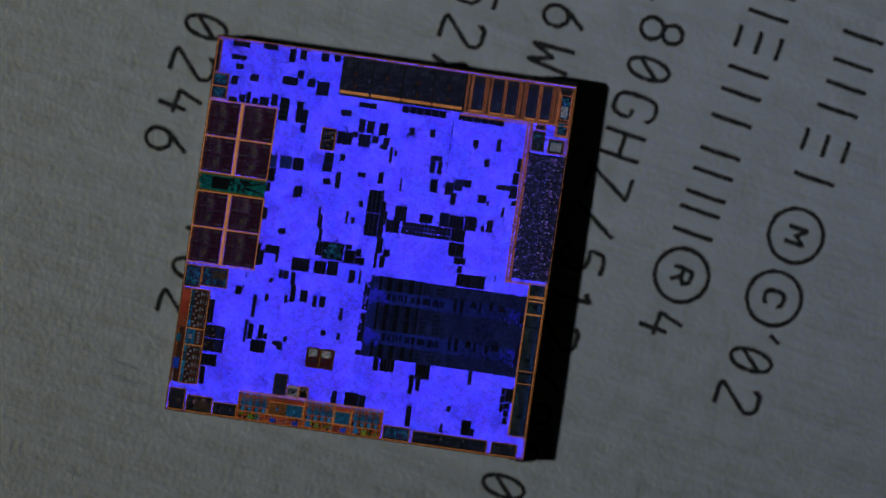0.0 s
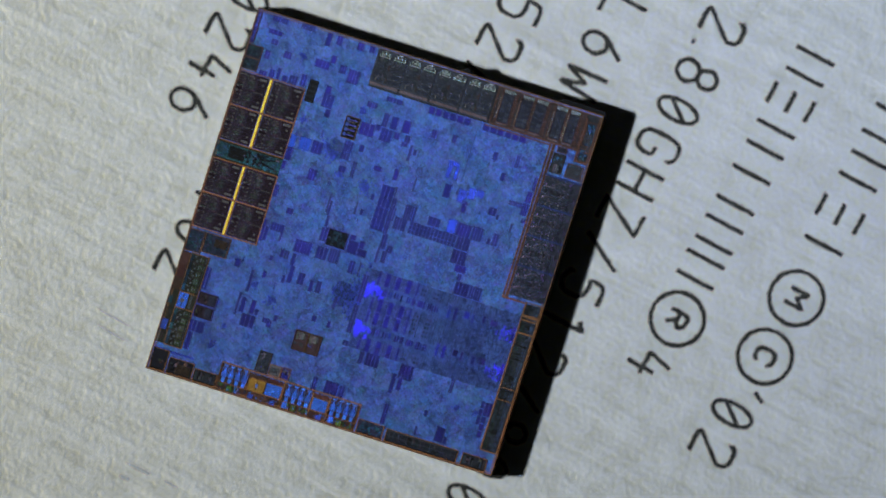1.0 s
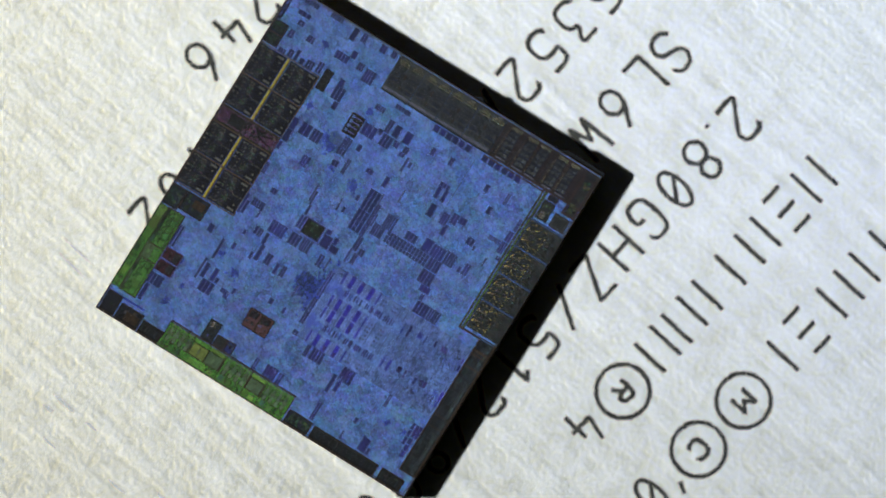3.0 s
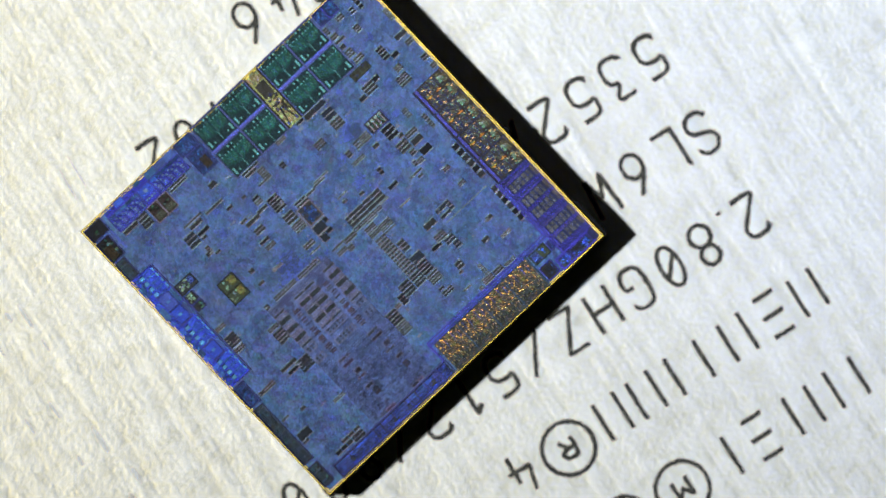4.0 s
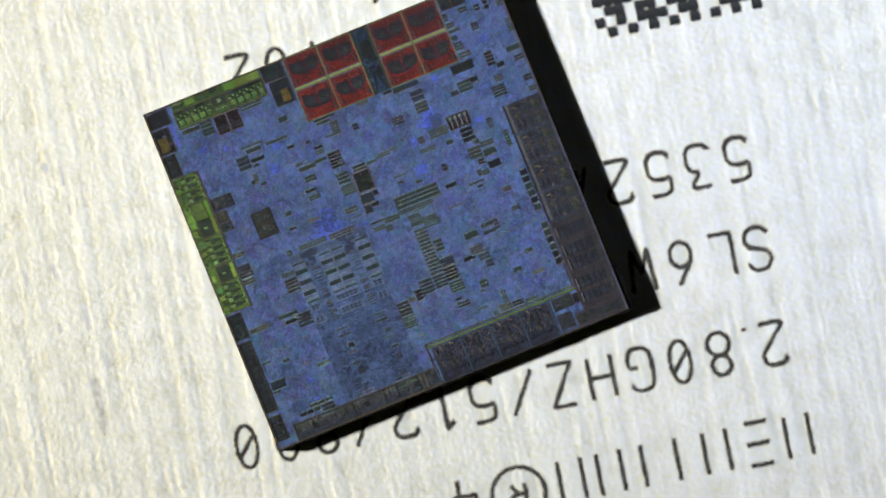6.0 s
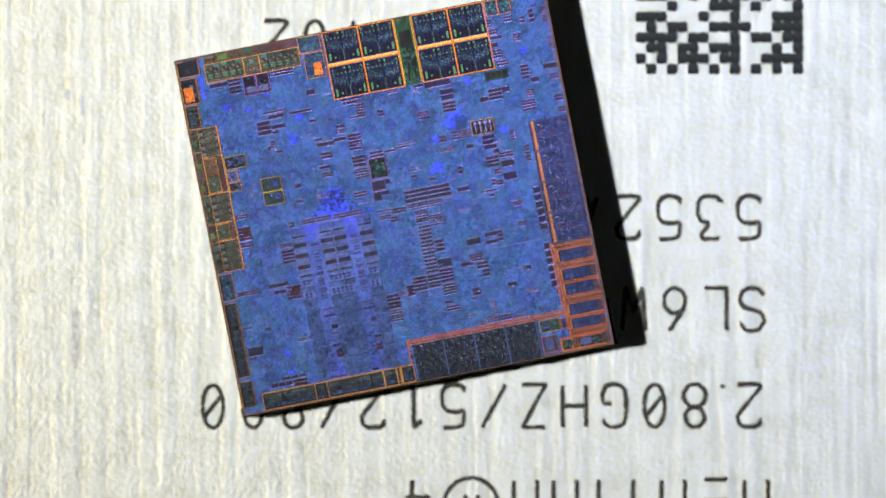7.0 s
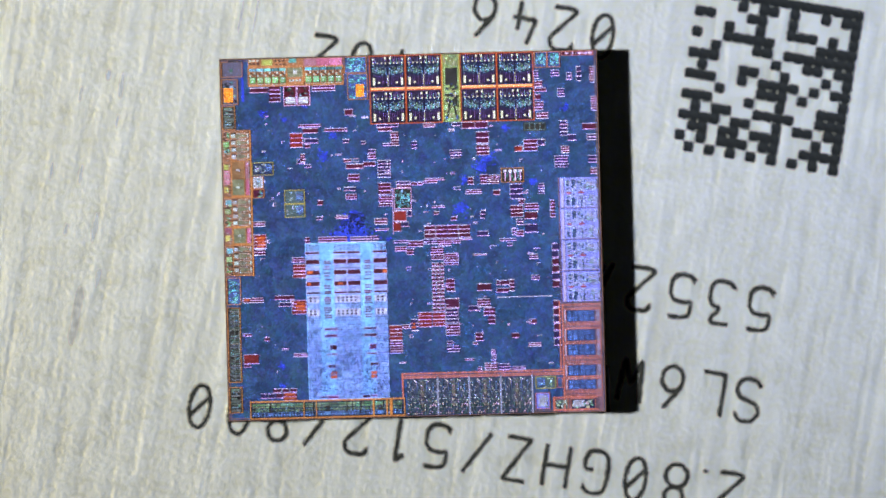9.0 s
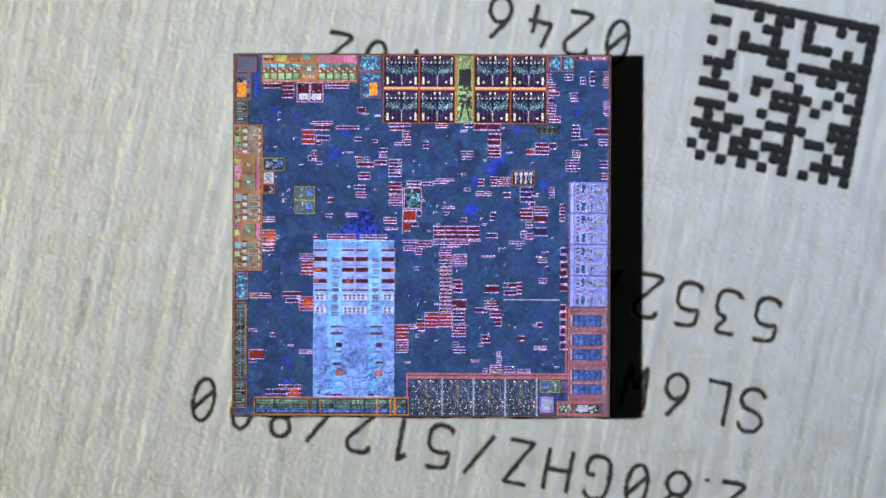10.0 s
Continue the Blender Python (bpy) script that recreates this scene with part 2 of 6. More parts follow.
RAM = grating("memory_array", (0.005, 0.005, 0.009), [
    (83, (92, 20, 64), R), (71, (36, 29, 36), R), (43, (14, 42, 46), R), (26.5, (275, 78, 22), 0.145), (3, (23, 23, 62), R)],
    mottle=0.5)
RAMLOGIC = grating("memory_logic", (0.005, 0.005, 0.008), [
    (83, (70, 30, 70), R), (71, (28, 26, 28), R), (44, (14, 84, 74), 0.17), (28, (38, 26, 34), 0.19), (3, (24, 28, 70), R)],
    mottle=0.5)
FRAME = grating("copper_frame", (0.03, 0.02, 0.012), [
    (82, (420, 262, 140), 0.18), (71, (90, 60, 40), R), (38, (58, 82, 165), 0.19), (27, (100, 165, 115), 0.165),
    (8, (255, 140, 45), 0.18), (-1, (205, 74, 36), 0.19)], mottle=0.2)
TRIM = grating("rim_frame", (0.02, 0.014, 0.010), [
    (82, (430, 268, 143), 0.16), (71, (76, 60, 40), R), (40, (42, 62, 150), 0.19), (27, (50, 64, 62), 0.18),
    (13, (96, 70, 40), 0.2), (6, (236, 150, 66), 0.17), (0, (180, 112, 60), R)], mottle=0.2)
GOLD = grating("gold_bar", (0.05, 0.04, 0.012), [
    (82, (437, 262, 122), 0.18), (69, (255, 225, 70), 0.24), (40, (50, 75, 210), 0.19), (27, (110, 190, 120), 0.17),
    (8, (255, 150, 40), R), (0, (275, 187, 140), R)], mottle=0.15)
DOT = grating("bright_pad", (0.015, 0.015, 0.015), [
    (82, (105, 87, 105), 0.18), (70, (96, 92, 90), 0.18), (63, (120, 116, 104), 0.17), (40, (95, 165, 165), 0.19), (29, (55, 40, 78), 0.17), (8, (72, 150, 95), 0.16),
    (-1, (300, 290, 262), 0.18)], mottle=0.15)
RUNG = grating("pale_rung", (0.010, 0.011, 0.012), [
    (82, (70, 76, 110), 0.18), (71, (48, 50, 60), R), (43, (46, 66, 92), 0.19), (28, (52, 56, 60), 0.18), (8, (62, 70, 92), 0.18),
    (-1, (160, 170, 180), 0.19)], mottle=0.3, spread=(0.4, 1.3), hue=0.25)
TILE = grating("white_tile", (0.010, 0.012, 0.02), [
    (82, (34, 44, 125), 0.18), (70, (54, 76, 142), 0.2), (60, (60, 78, 122), 0.27), (42, (60, 70, 100), 0.24), (27, (56, 68, 90), 0.22),
    (14, (58, 76, 120), 0.2), (6, (100, 98, 225), 0.16), (-0.5, (290, 290, 340), 0.17)], mottle=0.2)
WINDOW = grating("cache_window", (0.006, 0.006, 0.008), [
    (70, (40, 52, 110), 0.2), (60, (46, 56, 90), 0.27), (42, (30, 34, 44), 0.22), (27, (24, 34, 40), 0.22), (6, (50, 40, 100), 0.16),
    (-1, (56, 34, 40), 0.18)], mottle=0.4, spread=(0.5, 1.5), hue=0.3)
PADPLATE = grating("bond_plate", (0.008, 0.008, 0.010), [
    (82, (50, 46, 84), 0.18), (71, (46, 50, 58), 0.19), (63, (52, 54, 56), 0.18), (44, (78, 80, 84), 0.18), (36, (62, 44, 44), 0.16), (27, (34, 36, 50), 0.2),
    (13, (44, 48, 66), 0.19), (6, (44, 48, 150), 0.148), (-0.5, (262, 270, 340), 0.15)], mottle=0.3, spread=(0.6, 1.25), hue=0.16)
SENSE = grating("sense_bar", (0.003, 0.003, 0.004), [
    (70, (54, 44, 205), 0.2), (63, (56, 42, 185), 0.19), (43, (34, 36, 48), 0.22), (36, (46, 38, 64), 0.16), (27, (26, 36, 42), 0.25),
    (13, (30, 34, 58), 0.2), (6, (62, 40, 96), 0.17), (-1.5, (128, 28, 34), 0.165)], mottle=0.5, spread=(0.7, 1.3), hue=0.3)
SUNPAD = grating("sun_pad", (0.012, 0.011, 0.008), [
    (82, (60, 120, 340), 0.17), (71, (60, 80, 200), 0.17), (63, (130, 180, 60), 0.16), (41, (60, 100, 235), 0.18), (27, (160, 200, 80), 0.165),
    (8, (96, 120, 70), 0.17), (-1, (232, 222, 128), 0.19)], mottle=0.25, spread=(0.8, 1.2), hue=0.12)
STUB = grating("gate_stub", (0.010, 0.010, 0.009), [
    (82, (60, 150, 215), 0.18), (71, (74, 116, 270), 0.18), (63, (90, 110, 56), 0.17), (45, (48, 70, 230), 0.16), (36, (62, 112, 200), 0.17), (27, (50, 66, 46), 0.17),
    (8, (84, 84, 70), 0.17), (-1, (168, 160, 138), 0.19)], mottle=0.3, spread=(0.7, 1.2), hue=0.12)
PALEGATE = grating("pale_gate", (0.010, 0.010, 0.010), [
    (82, (90, 200, 280), 0.18), (71, (90, 140, 300), 0.18), (63, (110, 130, 70), 0.17), (41, (100, 176, 235), 0.18), (27, (150, 184, 112), 0.17),
    (8, (110, 110, 110), 0.17), (-1, (240, 240, 250), 0.19)], mottle=0.25, spread=(0.8, 1.2), hue=0.1)
RUSTMARK = grating("rust_mark", (0.012, 0.009, 0.008), [
    (82, (120, 70, 50), 0.18), (71, (50, 44, 44), R), (44, (180, 150, 60), 0.18), (36, (270, 74, 42), 0.155), (27, (90, 74, 40), 0.18),
    (6, (120, 70, 110), 0.17), (-1, (205, 96, 92), 0.19)], mottle=0.3, spread=(0.6, 1.3), hue=0.3)
SAGE = grating("sage_cell", (0.010, 0.011, 0.011), [
    (82, (60, 62, 100), 0.18), (71, (52, 56, 60), R), (44, (128, 160, 140), 0.17), (36, (62, 112, 100), 0.16), (27, (84, 84, 54), 0.18),
    (6, (88, 92, 180), 0.16), (-1, (176, 192, 205), 0.19)], mottle=0.4, spread=(0.6, 1.25), hue=0.2)
SENSOR = grating("sensor_fill", (0.010, 0.011, 0.012), [
    (82, (120, 22, 46), 0.17), (71, (52, 36, 36), R), (63, (84, 44, 44), 0.18), (43, (52, 62, 40), 0.18), (28, (40, 44, 36), 0.18), (8, (34, 60, 54), 0.17),
    (-1, (112, 132, 142), 0.18)], mottle=0.25)
SENSORIN = grating("sensor_cell", (0.008, 0.009, 0.012), [
    (82, (285, 280, 290), 0.18), (71, (44, 46, 54), 0.19), (43, (120, 118, 60), 0.18), (28, (70, 72, 60), 0.18), (8, (50, 66, 130), 0.18),
    (-1, (120, 150, 240), 0.19)], mottle=0.35, spread=(0.3, 1.4), hue=0.25)
TWINPALE = grating("twin_pale", (0.012, 0.012, 0.012), [
    (82, (40, 52, 140), 0.18), (71, (40, 42, 52), R), (43, (70, 72, 60), 0.19), (29, (50, 50, 60), 0.18), (8, (112, 116, 190), 0.16),
    (-1, (300, 296, 345), 0.18)], mottle=0.3, spread=(0.7, 1.2))
TOPPAD = grating("bank_pad", (0.010, 0.010, 0.008), [
    (82, (120, 84, 66), 0.18), (71, (50, 70, 50), 0.17), (63, (90, 160, 60), 0.16), (45, (66, 66, 210), 0.16), (36, (58, 82, 118), 0.17), (27, (135, 185, 80), 0.165),
    (8, (60, 80, 70), 0.17), (-1, (172, 235, 165), 0.19)], mottle=0.3, spread=(0.5, 1.2), hue=0.2)
TOPGATE = grating("bank_gate", (0.010, 0.010, 0.010), [
    (82, (215, 205, 225), 0.18), (71, (60, 70, 80), 0.18), (63, (96, 150, 66), 0.17), (41, (104, 140, 178), 0.18), (27, (165, 205, 140), 0.17),
    (8, (100, 110, 110), 0.17), (-1, (235, 245, 245), 0.19)], mottle=0.25, spread=(0.8, 1.2), hue=0.1)
TWIN = grating("dark_red_half", (0.006, 0.003, 0.004), [
    (82, (40, 42, 64), 0.17), (71, (34, 30, 36), R), (63, (70, 34, 40), 0.18), (43, (40, 34, 30), 0.2), (6, (50, 34, 70), 0.17),
    (-1.5, (130, 18, 40), 0.165)], mottle=0.35)
VIOLET = grating("array_line", (0.008, 0.007, 0.010), [
    (82, (80, 40, 70), 0.18), (71, (38, 34, 36), R), (43, (20, 70, 70), 0.19), (28, (60, 36, 40), 0.18), (8, (52, 52, 100), 0.18), (3.2, (70, 62, 150), 0.15),
    (-1.5, (168, 112, 205), 0.18)], mottle=0.2, spread=(0.5, 1.3), hue=0.15)
WIRING = grating("memory_wiring", (0.012, 0.014, 0.015), [
    (82, (157, 122, 140), 0.18), (71, (62, 58, 62), R), (63, (104, 98, 90), 0.17), (43, (42, 96, 90), 0.19), (28, (72, 66, 70), 0.18),
    (8, (60, 85, 105), 0.18), (3.2, (84, 116, 190), 0.15), (-1.5, (170, 200, 215), 0.19)], mottle=0.3, spread=(0.3, 1.7), hue=0.4)
BONDBAR = grating("bond_bar", (0.02, 0.018, 0.018), [
    (82, (430, 268, 143), 0.17), (71, (60, 68, 84), 0.19), (62, (66, 70, 84), 0.19), (45, (60, 64, 190), 0.16), (36, (56, 62, 125), 0.18), (28, (110, 112, 120), 0.18),
    (7, (240, 140, 72), 0.17), (-1.5, (215, 232, 318), 0.17)], mottle=0.25)
GREYFILL = grating("grey_fill", (0.010, 0.011, 0.012), [
    (82, (46, 50, 90), 0.18), (71, (32, 34, 38), R), (43, (52, 62, 40), 0.18), (28, (40, 44, 36), 0.18), (8, (44, 70, 62), 0.17),
    (-1, (112, 132, 142), 0.18)], mottle=0.25)
CLUTTER = grating("fine_circuit", (0.012, 0.014, 0.015), [
    (82, (157, 122, 140), 0.18), (71, (55, 50, 55), R), (43, (42, 80, 76), 0.19), (28, (50, 44, 96), 0.18),
    (8, (50, 75, 95), 0.18), (-2, (123, 164, 193), 0.19)], mottle=0.5, spread=(-0.5, 1.6), hue=0.5)
IO = grating("driver_field", (0.010, 0.009, 0.008), [
    (83, (350, 150, 56), 0.155), (71, (34, 36, 30), 0.18), (63.5, (100, 185, 54), 0.15), (45, (46, 62, 250), 0.16), (36, (48, 92, 190), 0.165),
    (27, (122, 160, 56), 0.16), (8, (80, 64, 58), 0.17), (-1.5, (244, 164, 136), 0.165)], mottle=0.4, spread=(0.95, 1.1), hue=0.08)
IOTOP = grating("bank_field", (0.010, 0.009, 0.008), [
    (83, (150, 74, 56), 0.155), (71, (34, 36, 30), 0.18), (63.5, (100, 185, 54), 0.15), (45, (48, 46, 215), 0.16), (36, (48, 66, 116), 0.165),
    (27, (92, 134, 50), 0.16), (8, (96, 74, 64), 0.17), (-1.5, (260, 168, 120), 0.165)], mottle=0.4, spread=(0.95, 1.1), hue=0.08)
IODARK = grating("driver_slot", (0.008, 0.007, 0.007), [
    (82, (70, 46, 40), 0.18), (71, (34, 36, 40), 0.18), (63, (60, 74, 40), 0.17), (42, (30, 50, 120), 0.19),
    (28, (36, 42, 34), 0.18), (8, (50, 44, 44), 0.17), (-1, (74, 56, 60), 0.19)], mottle=0.35, spread=(0.5, 1.6), hue=0.32)
IOCELL = grating("driver_cell", (0.010, 0.010, 0.009), [
    (82, (70, 170, 240), 0.18), (71, (40, 80, 130), 0.18), (63, (84, 96, 50), 0.17), (42, (55, 95, 225), 0.19),
    (28, (44, 58, 44), 0.18), (8, (60, 84, 90), 0.17), (0, (222, 234, 234), 0.19)], mottle=0.35, spread=(0.0, 1.5), hue=0.32)
PAD = grating("bond_field", (0.012, 0.012, 0.016), [
    (82, (40, 38, 70), 0.18), (71, (45, 45, 60), R), (63, (45, 45, 42), 0.19), (36, (74, 42, 40), 0.16),
    (29, (36, 36, 54), R), (13, (36, 38, 50), 0.19), (5.1, (84, 84, 250), 0.143), (-0.5, (205, 198, 350), 0.15)], mottle=0.3, spread=(0.75, 1.2))
PADCELL = grating("bond_cell", (0.008, 0.008, 0.010), [
    (82, (110, 105, 160), 0.18, 1), (82, (46, 42, 76), 0.18), (71, (104, 108, 116), 0.18, 1), (71, (44, 47, 52), 0.19), (63, (84, 86, 70), 0.18, 1), (44.5, (240, 226, 130), 0.165, 1), (44, (74, 76, 70), 0.18),
    (36, (290, 108, 50), 0.155, 1), (36, (66, 46, 44), 0.16), (27, (165, 150, 96), 0.17, 1), (27, (32, 34, 54), 0.2),
    (11, (126, 130, 146), 0.17, 1), (13, (40, 44, 58), 0.19), (5.5, (128, 130, 300), 0.145), (-0.5, (270, 275, 340), 0.15)], mottle=0.3, spread=(0.45, 1.3), hue=0.2)
ANASPINE = grating("tan_spine", (0.010, 0.009, 0.009), [
    (82, (90, 80, 160), 0.18), (71, (50, 46, 52), 0.19), (62, (60, 56, 60), 0.18), (45, (170, 140, 90), 0.16), (35, (80, 74, 62), 0.18),
    (28, (48, 46, 52), 0.18), (8, (52, 48, 56), 0.18), (0, (176, 150, 156), 0.19)], mottle=0.3, spread=(0.5, 1.3), hue=0.3)
NAVY = grating("navy_ground", (0.006, 0.007, 0.012), [
    (82, (50, 46, 80), 0.18), (71, (35, 38, 50), 0.2), (43, (30, 36, 74), 0.2), (8, (34, 40, 76), 0.18), (-1, (62, 84, 150), 0.19)], mottle=0.3)
ANACELL = grating("analog_cell", (0.008, 0.009, 0.011), [
    (82, (200, 176, 400), 0.18, 1), (82, (80, 70, 150), 0.18), (71, (100, 96, 84), 0.19, 1), (71, (50, 54, 66), 0.2), (62, (168, 160, 84), 0.18, 1),
    (45, (310, 240, 100), 0.16, 1), (45, (110, 94, 64), 0.16), (36, (176, 156, 72), 0.15, 1), (40, (70, 68, 68), 0.2), (28, (150, 140, 88), 0.17, 1),
    (27, (40, 42, 66), 0.2), (10, (100, 104, 125), 0.17, 1), (8, (42, 45, 62), 0.18), (0, (215, 218, 236), 0.19, 1), (0, (128, 140, 160), 0.19)],
    mottle=0.3, spread=(0.15, 1.4), hue=0.24)
BLUECELL = grating("blue_cell", (0.006, 0.007, 0.012), [
    (82, (70, 80, 110), 0.18), (71, (44, 46, 54), 0.19), (71, (110, 110, 126), 0.19, 1), (62, (60, 60, 55), 0.18), (62, (110, 108, 90), 0.18, 1), (43, (60, 80, 170), 0.19),
    (28, (70, 72, 80), 0.18), (8, (60, 66, 110), 0.18), (1, (105, 140, 235), 0.19)],
    mottle=0.4, spread=(0.1, 1.5), hue=0.25)
SKYCELL = grating("sky_cell", (0.008, 0.010, 0.012), [
    (82, (70, 190, 270), 0.18), (71.5, (82, 130, 300), 0.18), (63, (60, 110, 60), 0.17), (41, (64, 112, 235), 0.18),
    (27, (95, 170, 75), 0.17), (8, (60, 95, 90), 0.17), (-1, (150, 225, 262), 0.19)], mottle=0.3, spread=(0.5, 1.2), hue=0.12)
LEAFCELL = grating("leaf_cell", (0.008, 0.010, 0.008), [
    (82, (240, 260, 60), 0.16), (71, (60, 110, 70), 0.16), (63, (90, 150, 60), 0.16), (40, (60, 110, 200), 0.18),
    (27, (150, 190, 84), 0.165), (8, (60, 85, 70), 0.17), (-1, (195, 240, 180), 0.19)], mottle=0.3, spread=(0.3, 1.2), hue=0.25)
LINKCELL = grating("link_cell", (0.007, 0.009, 0.010), [
    (82, (70, 170, 240), 0.18), (71, (38, 48, 60), 0.17), (63, (60, 80, 50), 0.17), (40, (50, 90, 170), 0.18),
    (27, (50, 66, 48), 0.17), (8, (60, 95, 90), 0.17), (-1, (150, 225, 262), 0.19)], mottle=0.3, spread=(0.2, 1.3), hue=0.25)
PINKCELL = grating("pink_cell", (0.012, 0.009, 0.010), [
    (83, (300, 130, 90), 0.155), (71, (60, 45, 40), 0.17), (63, (110, 170, 60), 0.15), (40, (56, 96, 170), 0.18),
    (27, (150, 200, 70), 0.165), (8, (85, 60, 70), 0.17), (-1.5, (265, 165, 222), 0.165)], mottle=0.3, spread=(0.6, 1.25), hue=0.25)
MAZE = grating("cache_maze", (0.008, 0.010, 0.016), [
    (82, (40, 46, 150), 0.18), (70, (48, 66, 126), 0.2), (60, (54, 66, 100), 0.26), (42, (44, 54, 86), 0.24), (27, (42, 54, 74), 0.22), (14, (44, 58, 94), 0.2), (5, (58, 58, 170), 0.15),
    (0.8, (120, 160, 262), 0.18)], mottle=0.3, spread=(0.3, 1.4), hue=0.2)
COLUMN = grating("cache_column", (0.010, 0.012, 0.02), [
    (82, (34, 44, 125), 0.18), (70, (54, 76, 142), 0.2), (60, (60, 78, 122), 0.27), (42, (54, 66, 104), 0.26),
    (27, (44, 57, 84), 0.24), (14, (54, 72, 118), 0.2), (3.8, (84, 84, 205), 0.15), (-1, (196, 240, 325), 0.165)], mottle=0.5, hue=0.3)
CACHE = grating("cache_field", (0.010, 0.012, 0.02), [
    (82, (46, 60, 215), 0.17), (70, (54, 78, 148), 0.2), (60, (60, 80, 126), 0.27), (42, (56, 68, 108), 0.26),
    (27, (42, 56, 82), 0.24), (14, (54, 74, 122), 0.2), (6, (92, 88, 240), 0.155), (0, (190, 275, 358), 0.165)], mottle=0.4, hue=0.3)
CACHELINE = grating("cache_row", (0.010, 0.012, 0.02), [
    (70, (75, 80, 190), 0.2), (62, (92, 108, 165), 0.2), (45, (112, 100, 118), 0.18), (36, (130, 134, 152), 0.18), (28, (135, 152, 160), 0.2), (14, (100, 108, 140), 0.2), (6, (100, 92, 230), 0.155),
    (0, (262, 252, 335), 0.17)], mottle=0.3, spread=(0.6, 1.2))
ARRAY = grating("analog_array", (0.008, 0.010, 0.012), [
    (82, (44, 40, 90), 0.18), (71, (35, 38, 45), R), (43, (36, 37, 44), 0.2), (29, (40, 38, 60), 0.2),
    (0, (40, 50, 92), R)], mottle=0.5)
STRIP = grating("green_strip", (0.010, 0.012, 0.012), [
    (82, (62, 82, 70), 0.18), (43, (40, 60, 150), R), (29, (70, 70, 60), R), (7, (60, 65, 70), R),
    (-0.5, (150, 182, 146), 0.18)], mottle=0.4, spread=(0.5, 1.4), hue=0.25)
ORANGE = grating("rust_frame", (0.02, 0.012, 0.01), [
    (82, (390, 226, 152), 0.165), (71, (70, 50, 42), R), (45, (52, 56, 215), 0.16), (36, (46, 52, 120), 0.18), (29, (45, 46, 52), R),
    (7.5, (240, 120, 62), 0.18), (-1, (212, 126, 130), 0.19)], mottle=0.25)
SEAL = grating("edge_seal", (0.02, 0.015, 0.01), [
    (82, (350, 210, 105), 0.18), (71, (110, 80, 50), R), (42, (300, 255, 80), 0.2), (36, (270, 225, 74), 0.18), (29, (55, 48, 45), R),
    (9, (120, 78, 46), R), (0, (140, 99, 88), R)], mottle=0.2)
YELLOW = grating("yellow_line", (0.012, 0.011, 0.006), [(82, (200, 140, 60), 0.18), (8, (160, 120, 40), R), (0, (180, 165, 85), R)], mottle=0.15)
PEPPER = grating("dark_speck", (0.006, 0.008, 0.018), [
    (83.8, (390, 320, 1210), 0.105), (69, (40, 58, 120), 0.22), (43, (44, 54, 86), 0.29), (25, (40, 50, 80), 0.29), (6, (24, 28, 70), R)],
    mottle=0.4)
BLACK = grating("dark_macro", (0.006, 0.006, 0.006), [(42, (40, 38, 32), R), (0, (53, 49, 49), R)], mottle=0.5)
BLUE = grating("blue_patch", (0.010, 0.016, 0.08), [
    (83.8, (390, 320, 1210), 0.105), (69, (50, 62, 150), 0.22), (43, (46, 57, 100), 0.29), (25, (44, 54, 96), 0.29),
    (8, (50, 60, 210), 0.24), (0, (40, 54, 168), 0.2)], mottle=0.4)
TEAL = grating("teal_spine", (0.006, 0.012, 0.012), [
    (82, (26, 157, 148), 0.18), (71, (38, 62, 84), R), (63, (150, 56, 125), 0.15), (44.5, (205, 188, 66), 0.155), (37, (52, 62, 130), 0.18),
    (29, (40, 50, 95), R), (7, (34, 78, 58), 0.17), (-2, (205, 212, 158), 0.19)], mottle=0.45, spread=(0.45, 1.25), hue=0.25)
AMBER = grating("amber_coil", (0.02, 0.012, 0.006), [
    (82, (105, 87, 70), 0.18), (29, (60, 84, 30), R), (8, (190, 84, 36), R), (0, (298, 176, 47), R)], mottle=0.4)
WHITE = grating("pale_block", (0.012, 0.012, 0.012), [
    (82, (260, 255, 270), 0.18), (29, (50, 50, 60), 0.18), (8, (112, 116, 190), 0.16), (-1, (262, 256, 285), 0.18)], mottle=0.3)
BAND = grating("blue_band", (0.010, 0.012, 0.02), [
    (82, (70, 60, 330), 0.18), (77, (70, 60, 290), 0.165), (70.5, (76, 63, 335), 0.165), (60, (48, 62, 130), 0.24), (42, (42, 44, 74), 0.26),
    (27, (24, 28, 36), 0.24), (8, (75, 70, 235), 0.18), (0.8, (168, 242, 325), 0.17)], mottle=0.25)
INSET = grating("navy_inset", (0.006, 0.007, 0.012), [
    (82, (70, 60, 120), 0.18), (71, (35, 38, 50), 0.2), (43, (30, 40, 85), 0.2), (8, (40, 48, 95), 0.18), (1, (88, 106, 176), 0.19)], mottle=0.5)
PURPLE = grating("violet_plain", (0.006, 0.006, 0.008), [(82, (60, 55, 70), 0.18), (-1, (125, 115, 145), 0.19)], mottle=0.2)
MARK = grating("rim_mark", (0.010, 0.010, 0.012), [
    (82, (70, 70, 110), 0.18), (71, (175, 190, 195), 0.19), (63, (165, 160, 120), 0.18), (43, (120, 110, 80), 0.19), (28, (90, 88, 70), 0.18),
    (6, (90, 90, 170), 0.17), (-1, (235, 235, 290), 0.18)], mottle=0.2, spread=(0.5, 1.3), hue=0.15)
MAUVE = grating("mauve_bed", (0.008, 0.008, 0.009), [
    (82, (70, 50, 55), 0.18), (71, (40, 42, 48), 0.2), (43, (28, 32, 72), 0.2), (28, (36, 37, 46), 0.2), (8, (92, 64, 62), 0.18),
    (-1, (150, 112, 146), 0.19)], mottle=0.35, hue=0.3)
